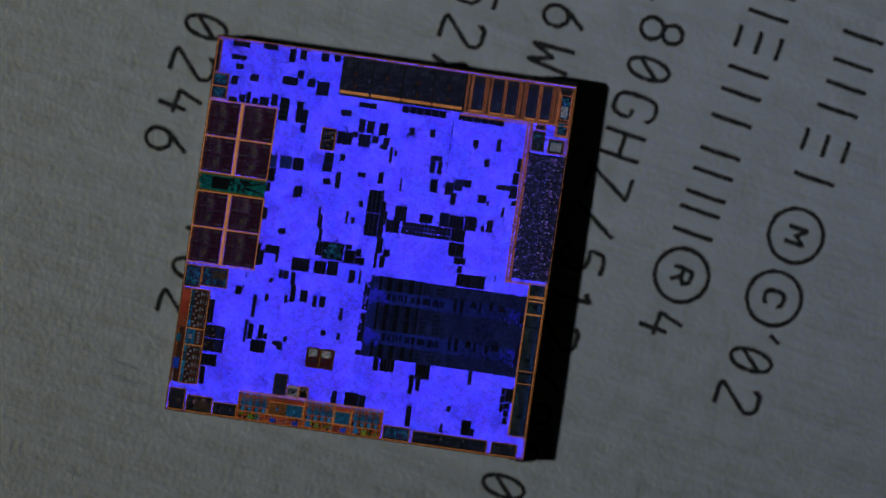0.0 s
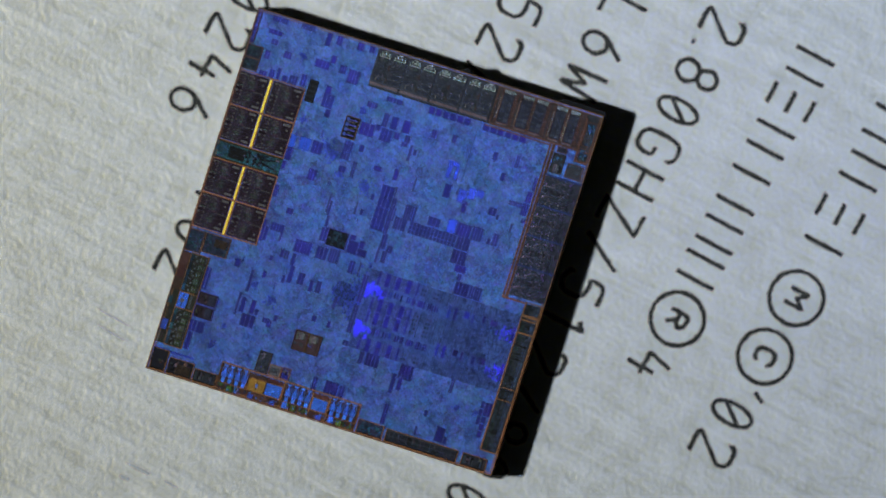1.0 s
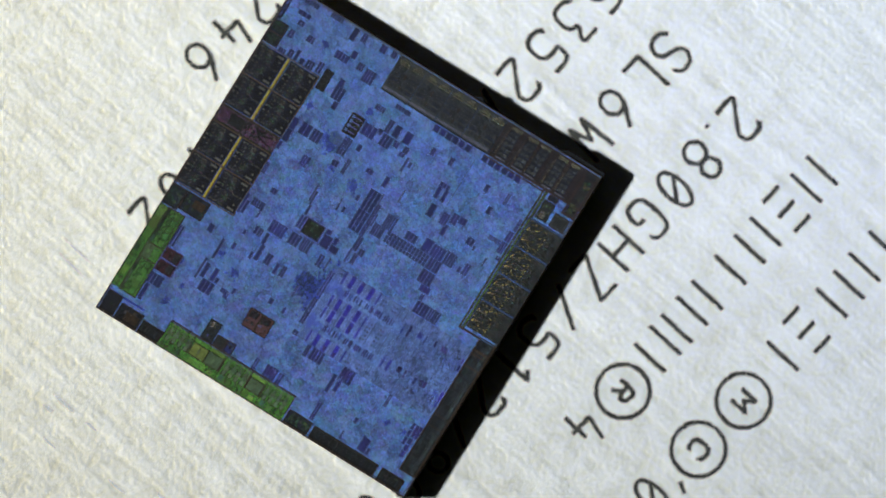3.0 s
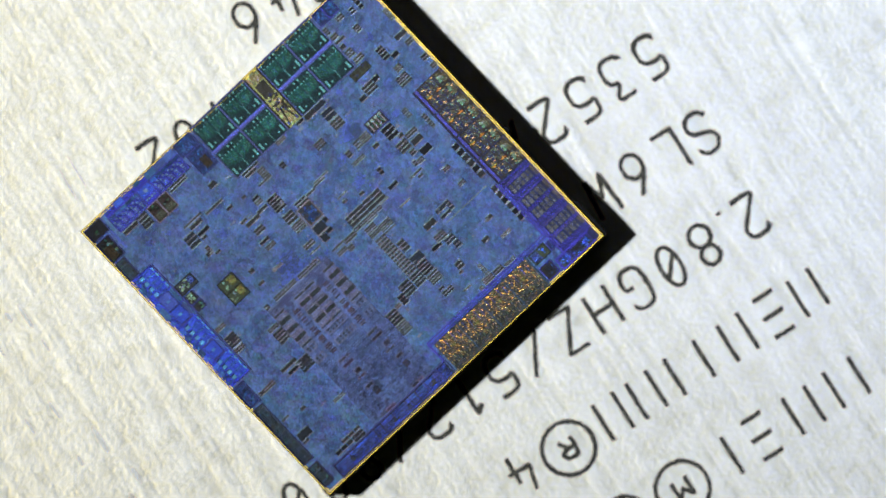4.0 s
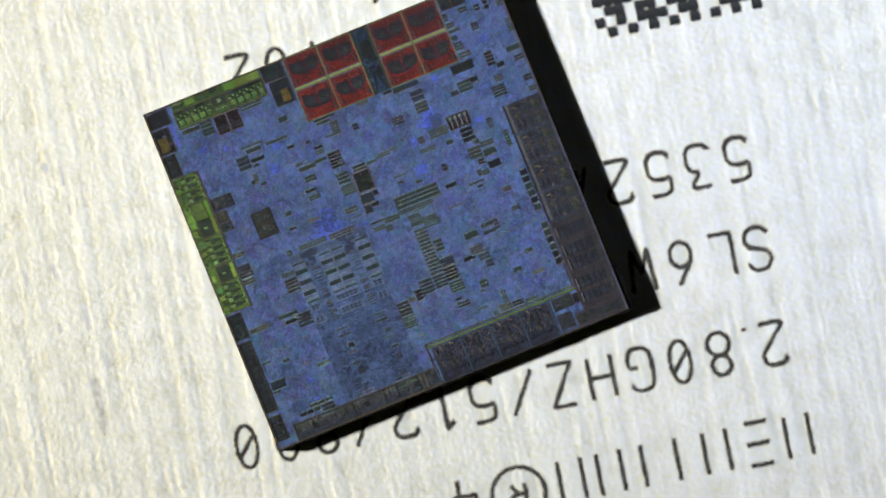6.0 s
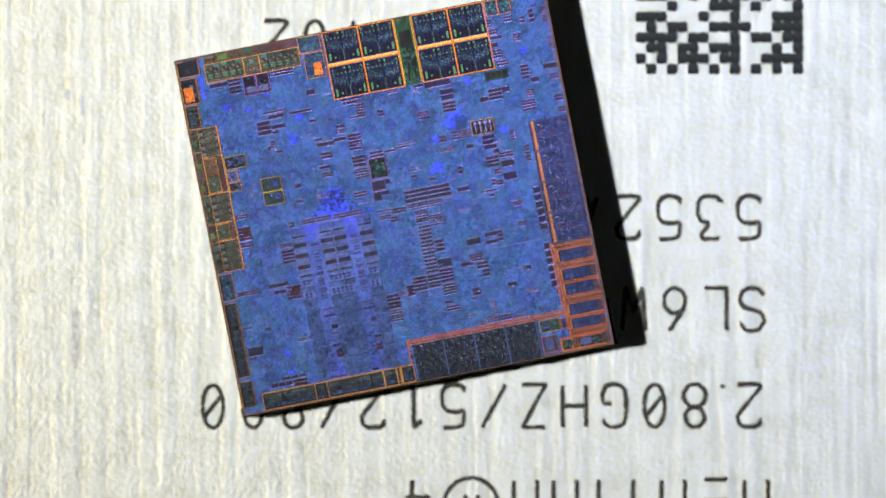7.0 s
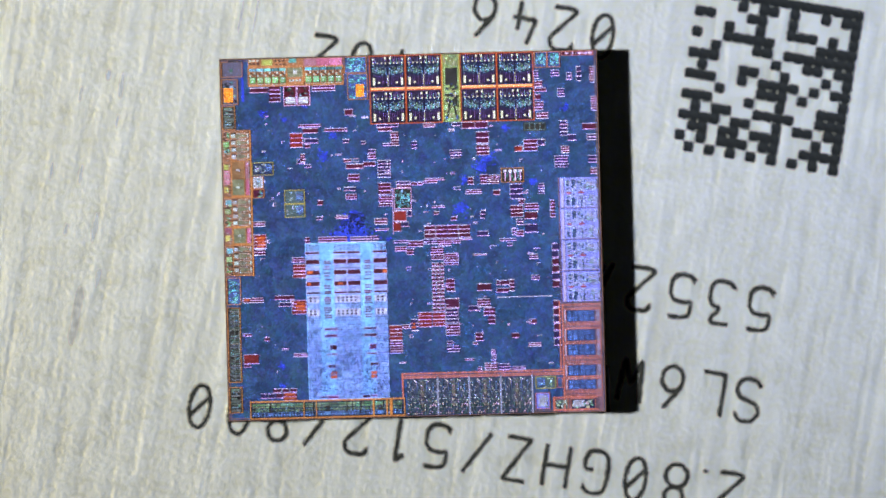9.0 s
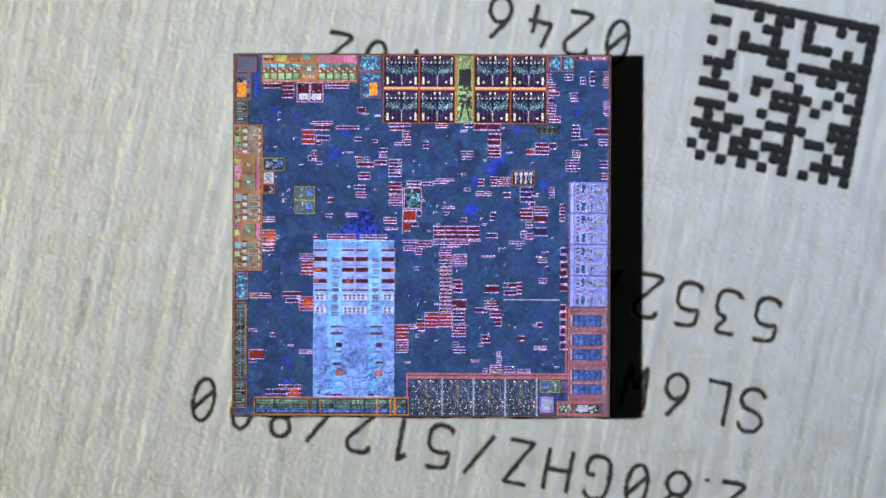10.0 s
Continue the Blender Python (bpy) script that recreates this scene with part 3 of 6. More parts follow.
EMBER = grating("ember_cell", (0.010, 0.006, 0.005), [
    (70, (46, 42, 155), 0.2), (63, (42, 42, 110), 0.19), (43, (22, 26, 40), 0.25), (27, (26, 30, 44), 0.25),
    (6, (90, 40, 60), 0.17), (-1, (290, 136, 66), 0.17)], mottle=0.3, spread=(0.7, 1.2), hue=0.12)
SLOT = grating("array_slot", (0.003, 0.003, 0.004), [
    (83, (70, 16, 46), R), (43, (10, 30, 34), R), (26.5, (262, 74, 21), 0.145)], mottle=0.4)
DRIVERTILE = grating("driver_tile", (0.008, 0.009, 0.012), [
    (82, (70, 80, 130), 0.18), (71, (62, 64, 72), 0.19), (62, (70, 70, 62), 0.18), (43, (96, 94, 92), 0.18), (36, (90, 92, 102), 0.17),
    (28, (72, 72, 78), 0.18), (8, (60, 66, 120), 0.18), (0, (104, 142, 245), 0.19)], mottle=0.4, spread=(0.5, 1.3), hue=0.06)
ANARIM = grating("analog_rim_cell", (0.008, 0.009, 0.011), [
    (82, (240, 210, 380), 0.18, 1), (82, (70, 60, 130), 0.18), (71, (56, 56, 62), 0.19), (62, (74, 70, 52), 0.18), (44, (150, 140, 92), 0.165, 1), (43, (66, 68, 62), 0.19), (36, (78, 84, 66), 0.18),
    (28, (50, 50, 66), 0.18), (10, (80, 84, 110), 0.17, 1), (8, (42, 45, 62), 0.18), (0, (245, 225, 245), 0.19, 1), (0, (96, 128, 126), 0.19)],
    mottle=0.3, spread=(0.3, 1.3), hue=0.3)
STRIPBLUE = grating("strip_pad", (0.008, 0.010, 0.014), [
    (82, (70, 110, 180), 0.18), (71, (60, 66, 76), 0.19), (62, (60, 66, 60), 0.18), (43, (50, 70, 190), 0.19), (28, (70, 74, 80), 0.18),
    (8, (72, 84, 120), 0.18), (0, (130, 172, 262), 0.19)], mottle=0.3, spread=(0.4, 1.3), hue=0.15)
SILICON = plain("sawn_silicon", (0.012, 0.012, 0.013), 0.75, 3000, 0.4, 0.15)
METAL = brushed_metal()
INK = burnt("burnt_marking")
SOOT = plain("burnt_square", (0.02, 0.021, 0.021), 0.85, 2600, 0.7, 0.06)
SMUDGE = plain("rubbed_smudge", (0.45, 0.445, 0.425), 0.7, 5000, 0.3)
TABLE = plain("dark_bench", (0.02, 0.02, 0.022), 0.8, 60)
WALL = plain("dark_wall", (0.03, 0.03, 0.033), 0.9, 20)
SCAR = plain("shaded_scar", (0.42, 0.395, 0.35), 0.8, 6000, 0.5, 0.3)


# ---- helpers for shapes ----
class Boxes:
    """Collects blocks with bevel-free sides into one mesh."""

    def __init__(self):
        self.verts, self.faces, self.slots = [], [], []

    def add(self, x0, y0, x1, y1, z0, z1, slot=0):
        b = len(self.verts)
        self.verts += [(x0, y0, z0), (x1, y0, z0), (x1, y1, z0), (x0, y1, z0),
                       (x0, y0, z1), (x1, y0, z1), (x1, y1, z1), (x0, y1, z1)]
        self.faces += [(b + i for i in f) for f in
                       ((4, 5, 6, 7), (3, 2, 1, 0), (0, 1, 5, 4), (1, 2, 6, 5), (2, 3, 7, 6), (3, 0, 4, 7))]
        self.slots += [slot] * 6

    def build(self, name, mats, parent=None, label="", kind=""):
        me = bpy.data.meshes.new(name)
        me.from_pydata(self.verts, [], [tuple(f) for f in self.faces])
        for m in mats:
            me.materials.append(m)
        me.polygons.foreach_set("material_index", self.slots)
        me.update()
        ob = new(name, me)
        ob.parent = parent
        return tagged(ob, label=label, kind=kind)


def slab(name, x0, y0, x1, y1, z0, z1, mat, parent=None, label="", bevel=0.0):
    """One block in metres, with its upper edges rounded where bevel is given."""
    bm = bmesh.new()
    bmesh.ops.create_cube(bm, size=1)
    for v in bm.verts:
        v.co = ((x0 + x1) / 2 + v.co.x * (x1 - x0), (y0 + y1) / 2 + v.co.y * (y1 - y0), (z0 + z1) / 2 + v.co.z * (z1 - z0))
    if bevel:
        bmesh.ops.bevel(bm, geom=bm.edges[:], offset=bevel, segments=2, affect="EDGES")
    me = bpy.data.meshes.new(name)
    bm.to_mesh(me)
    bm.free()
    me.materials.append(mat)
    ob = new(name, me)
    ob.parent = parent
    return tagged(ob, label=label)


# ---- the room and the bench ----
def wall(name, x0, y0, z0, x1, y1, z1, mat):
    return tagged(slab(name, x0, y0, x1, y1, z0, z1, mat), "plain dark wall of an unlit room", "wall", kind="structure")


PLATE_T = 2.4 * MM
tagged(slab("bench_top", -0.9, -0.9, 0.9, 0.9, -PLATE_T - 0.03, -PLATE_T, TABLE, bevel=0.003), "dark matt bench top under the chip",
       "bench", kind="structure")
wall("wall_west", -1.0, -1.0, -0.8, -0.95, 1.0, 1.2, WALL)
wall("wall_east", 0.95, -1.0, -0.8, 1.0, 1.0, 1.2, WALL)


def wall_with_fill_opening():
    """The wall on the far side of the bench; its opening is added for faint fill light."""
    b = Boxes()
    for x0, z0, x1, z1 in ((-0.95, -0.8, 0.95, 0.3), (-0.95, 0.9, 0.95, 1.2), (-0.95, 0.3, -0.5, 0.9), (0.5, 0.3, 0.95, 0.9)):
        b.add(x0, 0.95, x1, 1.0, z0, z1)
    tagged(b.build("wall_north", [WALL]), "plain dark wall with an added opening for fill light", "wall", kind="structure")
    # frame round the added opening, out of view
    f = Boxes()
    for x0, z0, x1, z1 in ((-0.5, 0.3, 0.5, 0.33), (-0.5, 0.87, 0.5, 0.9), (-0.5, 0.33, -0.47, 0.87), (0.47, 0.33, 0.5, 0.87), (-0.012, 0.33, 0.012, 0.87)):
        f.add(x0, 0.96, x1, 0.99, z0, z1)
    tagged(f.build("fill_opening_frame", [TABLE]), "dark frame with a central bar round the added opening", "window", kind="structure")


wall_with_fill_opening()
wall("wall_south", -0.95, -1.0, -0.8, 0.95, -0.95, 1.2, WALL)
tagged(slab("ceiling", -1.0, -1.0, 1.0, 1.0, 1.2, 1.25, WALL), "plain dark ceiling of an unlit room", "ceiling", kind="structure")
tagged(slab("floor", -1.0, -1.0, 1.0, 1.0, -0.85, -0.8, WALL), "plain dark floor of an unlit room", "floor", kind="structure")


# ---- the metal heat spreader ----
TEXT_TURN = radians(169)


def lettered(s, q):
    """A place on the plate, from millimetres along and above the lines of writing."""
    c, n = math.cos(TEXT_TURN), math.sin(TEXT_TURN)
    return ((s * c - q * n) * MM, (s * n + q * c) * MM)


def heat_spreader():
    bm = bmesh.new()
    half = 17.5 * MM
    bmesh.ops.create_cube(bm, size=1)
    for v in bm.verts:
        v.co = (v.co.x * 2 * half, v.co.y * 2 * half, (v.co.z - 0.5) * PLATE_T)
    sides = [e for e in bm.edges if abs(e.verts[0].co.z - e.verts[1].co.z) > PLATE_T / 2]
    bmesh.ops.bevel(bm, geom=sides, offset=2.0 * MM, segments=5, affect="EDGES")
    rim = [e for e in bm.edges if e.verts[0].co.z > -1e-6 and e.verts[1].co.z > -1e-6]
    bmesh.ops.bevel(bm, geom=rim, offset=0.35 * MM, segments=3, affect="EDGES")
    # the brushing runs across the lines of writing
    uv = bm.loops.layers.uv.new("UVMap")
    for f in bm.faces:
        for l in f.loops:
            l[uv].uv = (l.vert.co.y / MM / 40, -l.vert.co.x / MM / 40)
    me = bpy.data.meshes.new("heat_spreader")
    bm.to_mesh(me)
    bm.free()
    me.materials.append(METAL)
    me.transform(Matrix.Translation((1.2 * MM, -2.0 * MM, 0)) @ Matrix.Rotation(TEXT_TURN, 4, "Z"))
    return tagged(new("heat_spreader", me), "brushed nickel-plated metal plate with dark burnt lettering", "heat spreader")


plate = heat_spreader()

# single-stroke letters on a grid 4 wide and 6 high; strokes of x, y digit pairs, "o" before an oval's middle and radii
GLYPHS = {
    "0": "o 2.0 3.0 1.75 3.0,0.7 1.6 3.3 4.4", "1": "0.6 5 2 6 2 0", "2": "0 5 0.7 6 3.3 6 4 5.2 4 4.2 0.2 0.6 0 0 4 0",
    "3": "0.3 6 3.9 6 1.9 3.7 3.4 3.6 4 2.6 4 1 3.2 0 0.8 0 0 0.9", "4": "1.0 6 0 2.4 4 2.4,2.8 4.2 2.8 0",
    "5": "3.8 6 0.4 6 0.2 3.5 1.4 3.9 3.3 3.7 4 2.7 4 1.1 3.2 0 0.8 0 0 0.8", "6": "o 2.1 1.75 1.8 1.75,0.5 2.7 2.9 6",
    "8": "o 2.0 1.6 1.85 1.6,o 2.0 4.6 1.6 1.4", "G": "4 5 3.2 6 1 6 0 5 0 1 1 0 3.2 0 4 1 4 2.7 2.4 2.7", "H": "0 0 0 6,4 0 4 6,0 3 4 3",
    "Z": "0 6 4 6 0 0 4 0", "/": "0 0 4 6", "S": "4 5 3 6 1 6 0 5 0 4 1 3.2 3 2.9 4 2.1 4 1 3 0 1 0 0 1", "L": "0.3 6 0.3 0 4 0",
    "W": "0 6 0.6 0 2 3.4 3.4 0 4 6", "J": "4 6 4 1 3 0 1 0 0 1", "A": "0 0 2 6 4 0,1 2 3 2", "C": "4 5 3 6 1 6 0 5 0 1 1 0 3 0 4 1",
    "M": "0 0 0 6 2 3 4 6 4 0", "R": "0 0 0 6 3 6 4 5 4 4 3 3 0 3,2 3 4 0", "'": "2.6 6 1.6 4.4", ".": "2 0 2.1 0.5",
    # plain bars that stand for words which are not spelt out
    "|": "0 0 0 6,4 0 4 6", "=": "0 6 4 6,0 3 4 3,0 0 4 0", "I": "2 0 2 6",
}
STROKE = 0.073


def smooth(points):
    """Corners rounded by cutting them twice."""
    for _ in range(2):
        if len(points) < 3:
            break
        cut = [points[0]]
        for a, b in zip(points, points[1:]):
            cut += [a * 0.78 + b * 0.22, a * 0.22 + b * 0.78]
        points = cut + [points[-1]]
    return points


def uneven(points, step=0.055):
    """The line walked in short steps that stray a little, as the burning beam did, with its half width at each."""
    rng = random.Random(len(points) * 31 + int(points[0].x * 1000) + int(points[-1].y * 1700))
    walked, stray = [], 0.0
    for a, b in zip(points, points[1:]):
        n = max(1, round((b - a).length / step))
        walked += [a.lerp(b, i / n) for i in range(n)]
    walked.append(points[-1])
    made = []
    for p in walked:
        stray = 0.75 * stray + rng.gauss(0, 0.05)
        made.append((p + Vector((rng.gauss(0, 0.008), rng.gauss(0, 0.008))), max(0.55, 1.0 + stray)))
    return made


def stroke_mesh(name, paths, radius=STROKE):
    cu = bpy.data.curves.new(name, "CURVE")
    cu.dimensions, cu.bevel_depth, cu.bevel_resolution, cu.use_fill_caps = "3D", radius * MM, 1, True
    for pts in paths:
        pts = uneven(pts)
        sp = cu.splines.new("POLY")
        sp.points.add(len(pts) - 1)
        for p, (v, wide) in zip(sp.points, pts):
            p.co, p.radius = (v.x * MM, v.y * MM, 0, 1), wide
    ob = bpy.data.objects.new(name, cu)
    me = bpy.data.meshes.new_from_object(ob)
    bpy.data.objects.remove(ob)
    bpy.data.curves.remove(cu)
    for v in me.vertices:
        v.co.z *= 0.06
    me.materials.append(INK)
    return me


def glyph_mesh(char, width, height):
    paths = []
    for run in GLYPHS[char].split(","):
        oval = run.startswith("o ")
        v = [float(p) for p in run[2 * oval:].split()]
        if oval:
            pts = [Vector((v[0] + v[2] * math.cos(i * math.tau / 28), v[1] + v[3] * math.sin(i * math.tau / 28))) for i in range(29)]
        else:
            pts = [Vector(p) for p in zip(v[::2], v[1::2])]
        pts = [Vector(((p.x / 4 - 0.5) * width, (p.y / 6 - 0.5) * height)) for p in pts]
        paths.append(pts if oval or char in "HZLWMA4/|=I1" else smooth(pts))
    return stroke_mesh("character", paths)


LETTERS = {}


def write(char, s, q, width=0.72, height=1.3):
    key = (char, width, height)
    if key not in LETTERS:
        LETTERS[key] = glyph_mesh(char, width, height)
    ob = new("character", LETTERS[key])
    x, y = lettered(s, q)
    ob.location, ob.rotation_euler = (x, y, 0), (0, 0, TEXT_TURN)
    ob.parent = plate
    return ob


def ring(s, q, radius):
    pts = [Vector((math.cos(a) * radius, math.sin(a) * radius)) for a in [i * math.tau / 32 for i in range(33)]]
    ob = new("character_ring", stroke_mesh("character_ring", [pts]))
    x, y = lettered(s, q)
    ob.location, ob.rotation_euler, ob.parent = (x, y, 0), (0, 0, TEXT_TURN), plate


LINE_Q = [12.05, 9.1, 6.2, 3.27, 0.47]
for c, s in (("I", -10.97), ("|", -9.72), ("I", -8.6), ("=", -7.48), ("I", -6.4)):
    write(c, s, LINE_Q[0])
for c, s in (("|", -11.0), ("=", -9.77), ("|", -8.47), ("I", -7.25), ("I", -6.2), ("|", -5.18), ("|", -3.97)):
    write(c, s, LINE_Q[1])
for c, s in (("M", -4.59), ("C", -2.57)):
    ring(s, 12.1, 0.83)
    write(c, s, 12.1, 0.46, 0.6)
for c, s in (("'", -1.4), ("0", -0.56), ("2", 0.66)):
    write(c, s, LINE_Q[0])
ring(-2.31, 9.21, 0.82)
write("R", -2.31, 9.21, 0.44, 0.6)
write("4", -0.66, LINE_Q[1])
write("2", -10.8, LINE_Q[2])
write(".", -9.99, LINE_Q[2])
for i, c in enumerate("80GHZ/512/800"):
    write(c, -9.13 + 1.223 * i, LINE_Q[2])
for c, s in (("S", -10.88), ("L", -9.8), ("6", -8.54), ("W", -7.28), ("J", -6.0)):
    write(c, s, LINE_Q[3])
for c, s in (("5", -10.81), ("3", -9.59), ("5", -8.38), ("2", -7.12), ("A", -5.8)):
    write(c, s, LINE_Q[4])
for c, s in (("0", -4.7), ("2", -3.48), ("4", -2.25), ("6", -1.04)):
    write(c, s, -6.95)
for c, s in (("1", 1.25), ("0", 2.42), ("2", 3.6)):
    write(c, s, -4.9)


def square_marks():
    """A patch of small burnt squares beside the writing."""
    rng = random.Random(5)
    n, size = 16, 5.1
    cx, cy = lettered(-9.9, -6.45)
    group = new("square_mark_patch", None)
    group.location, group.rotation_euler, group.parent = (cx, cy, 0), (0, 0, TEXT_TURN), plate
    cell = size / n * MM
    kinds = []
    for k in range(5):
        # a burnt spot: a square with its corners eaten away
        ring = []
        for i in range(16):
            a = 2 * math.pi * i / 16
            q = (abs(math.cos(a)) ** 8 + abs(math.sin(a)) ** 8) ** -0.125 * (1.05 + 0.08 * rng.uniform(-1, 1))
            ring.append((0.5 * cell * q * math.cos(a), 0.5 * cell * q * math.sin(a)))
        me = bpy.data.meshes.new("square_mark")
        me.from_pydata([(x, y, -0.002 * MM) for x, y in ring] + [(x, y, 0.0015 * MM) for x, y in ring], [],
                       [tuple(range(16, 32))] + [(i, (i + 1) % 16, 16 + (i + 1) % 16, 16 + i) for i in range(16)])
        me.materials.append(SOOT)
        kinds.append(me)
    for i in range(n):
        for j in range(n):
            edge = i == 0 or j == 0
            far = (i == n - 1 and j % 2 == 0) or (j == n - 1 and i % 2 == 0)
            if edge or far or (0 < i < n - 1 and 0 < j < n - 1 and rng.random() < 0.5):
                ob = new("square_mark", rng.choice(kinds))
                ob.location = ((i + 0.5 - n / 2) * cell, (j + 0.5 - n / 2) * cell, 0.0003 * ((i + 2 * j) % 5) * MM)
                ob.parent = group


square_marks()


def flaw(name, x, y, length, width, turn, mat, label):
    """A shallow lens-shaped scar or speck lying on the plate."""
    bm = bmesh.new()
    bmesh.ops.create_icosphere(bm, subdivisions=2, radius=1)
    for v in bm.verts:
        k = 1 + 0.35 * noise.noise(v.co * 1.7 + Vector((x, y, 0)))
        v.co = (v.co.x * length / 2 * k * MM, v.co.y * width / 2 * k * MM, v.co.z * 0.004 * MM)
    me = bpy.data.meshes.new(name)
    bm.to_mesh(me)
    bm.free()
    me.materials.append(mat)
    ob = new(name, me)
    ob.location, ob.rotation_euler, ob.parent = (x * MM, y * MM, 0), (0, 0, radians(turn)), plate
    return tagged(ob, label=label)


# the gouge lies flat; the shade inside it is put into its colour
flaw("scratch", -10.34, -2.19, 1.95, 0.26, 78, SCAR, "gouge in the metal with its shade put into the colour")
for x, y, length, width in ((-8.76, 4.78, 0.9, 0.14), (-9.14, 5.12, 0.35, 0.16), (-9.68, 0.51, 0.95, 0.2), (-10.56, 0.46, 0.4, 0.14), (-10.01, 4.57, 0.6, 0.1), (-10.07, 2.13, 0.7, 0.12),
                            (-9.62, -1.02, 0.6, 0.16), (-8.91, 3.74, 0.5, 0.1), (-10.96, 2.24, 0.6, 0.1), (-4.59, 6.91, 1.4, 0.07), (-5.06, 6.79, 1.1, 0.07)):
    flaw("smudge", x, y, length, width, 78, SMUDGE, "faint grey smudge rubbed along the brushing")


# ---- the silicon die ----
DIE_W, DIE_D, DIE_H = 11.5 * MM, 11.03 * MM, 0.75 * MM
LAYER = 0.004 * MM


def dx(x):
    return (x - 746.5) / 667 * DIE_W


def dy(y):
    return (416.5 - y) / 643 * DIE_D


def die_body():
    """A sawn block with a clean upper rim; two sides are roughened, with a ledge added to step its cast shadow."""
    bm = bmesh.new()
    hw, hd, step = DIE_W / 2, DIE_D / 2, 0.12 * MM
    edge = []
    for a, b, out in (((-hw, -hd), (hw, -hd), (0, -1)), ((hw, -hd), (hw, hd), (1, 0)), ((hw, hd), (-hw, hd), (0, 1)), ((-hw, hd), (-hw, -hd), (-1, 0))):
        a, b, n = Vector(a), Vector(b), round((Vector(b) - Vector(a)).length / step)
        edge += [(a.lerp(b, i / n), Vector(out)) for i in range(n)]

    # outward bulge, added to shape the edge of the cast shadow
    def flare(p, out):
        k = 0.0
        if out.x > 0:
            k = 0.01 + 0.025 * noise.noise(Vector((p.y * 1400, 3.1, 0)))
            if p.y < -4.1 * MM:
                k += 0.11
            if abs(p.y + 1.1 * MM) < 0.14 * MM:
                k += 0.09
        elif out.y < 0:
            k = 0.025 + 0.045 * noise.noise(Vector((p.x * 1500, 7.7, 0))) + 0.03 * noise.noise(Vector((p.x * 5200, 1.7, 0)))
        return max(k, 0.0) * MM

    rings = []
    for z, inset, wide in ((0, 0, 1), (0.66 * MM, 0, 1), (0.7 * MM, 0, 0.4), (0.715 * MM, 0, 0), (DIE_H - 0.015 * MM, 0, 0), (DIE_H, 0.015 * MM, 0)):
        rings.append([bm.verts.new((p.x * (1 - inset / hw) + out.x * flare(p, out) * wide, p.y * (1 - inset / hd) + out.y * flare(p, out) * wide, z)) for p, out in edge])
    n = len(edge)
    for low, high in zip(rings, rings[1:]):
        for i in range(n):
            bm.faces.new((low[i], low[(i + 1) % n], high[(i + 1) % n], high[i]))
    bm.faces.new(rings[-1])
    bm.faces.new(rings[0][::-1])
    me = bpy.data.meshes.new("silicon_die")
    bm.to_mesh(me)
    bm.free()
    me.materials.append(SILICON)
    return new("silicon_die", me)


die = die_body()
tagged(die, "bare silicon die with iridescent blue circuits, lying on metal", "chip")


class Block(Boxes):
    """Blocks on the die, in the die's own layout units (a unit is 17 micrometres, y downwards), by layer."""

    def put(self, x0, y0, x1, y1, level=1, slot=0):
        self.add(dx(x0), dy(y1), dx(x1), dy(y0), DIE_H - LAYER, DIE_H + level * LAYER, slot)

    def border(self, x0, y0, x1, y1, t, level=2, slot=0):
        """A closed rectangular line of width t."""
        b = len(self.verts)
        top = DIE_H + level * LAYER
        for z in (DIE_H - LAYER, top):
            for k in (0, t):
                self.verts += [(dx(x0 + k), dy(y1 - k), z), (dx(x1 - k), dy(y1 - k), z), (dx(x1 - k), dy(y0 + k), z), (dx(x0 + k), dy(y0 + k), z)]
        for i in range(4):
            j = (i + 1) % 4
            for f in ((8 + i, 8 + j, 12 + j, 12 + i), (i, j, 8 + j, 8 + i), (4 + j, 4 + i, 12 + i, 12 + j), (4 + i, 4 + j, j, i)):
                self.faces.append(tuple(b + v for v in f))
                self.slots.append(slot)


def face():
    b = Block()
    b.put(416, 98, 1077, 735, 1)
    return b.build("circuit_field", [FIELD], die, "mottled blue field of logic cells")


def seal():
    for inset, t, level in ((1.2, 1.2, 2), (4.6, 1.1, 2.2)):
        b = Block()
        b.border(413 + inset, 95 + inset, 1080 - inset, 738 - inset, t, level)
        b.build("seal_ring", [SEAL], die, "thin metal line round the rim")


face()
seal()
rng = random.Random(11)


def clutter(b, x0, y0, x1, y1, count, slot, level=3, big=5.0, small=1.2):
    for k in range(count):
        w, h = rng.uniform(small, big), rng.uniform(small, big * 0.8)
        x, y = rng.uniform(x0, max(x0, x1 - w)), rng.uniform(y0, max(y0, y1 - h))
        b.put(x, y, min(x + w, x1), min(y + h, y1), level + (k % 40) * 0.02, slot)


def mirrored(b, x0, x1, y0, y1, count, level, big, small):
    """Fine blocks that repeat on both sides of a macro's middle line."""
    m = (x0 + x1) / 2
    for k in range(count):
        w, h = rng.uniform(small, big), rng.uniform(small, big * 0.9)
        x, y = rng.uniform(x0, max(x0, m - w)), rng.uniform(y0, max(y0, y1 - h))
        z = level + (k % 40) * 0.02
        b.put(x, y, x + w, y + h, z)
        b.put(2 * m - x - w, y, 2 * m - x, y + h, z)


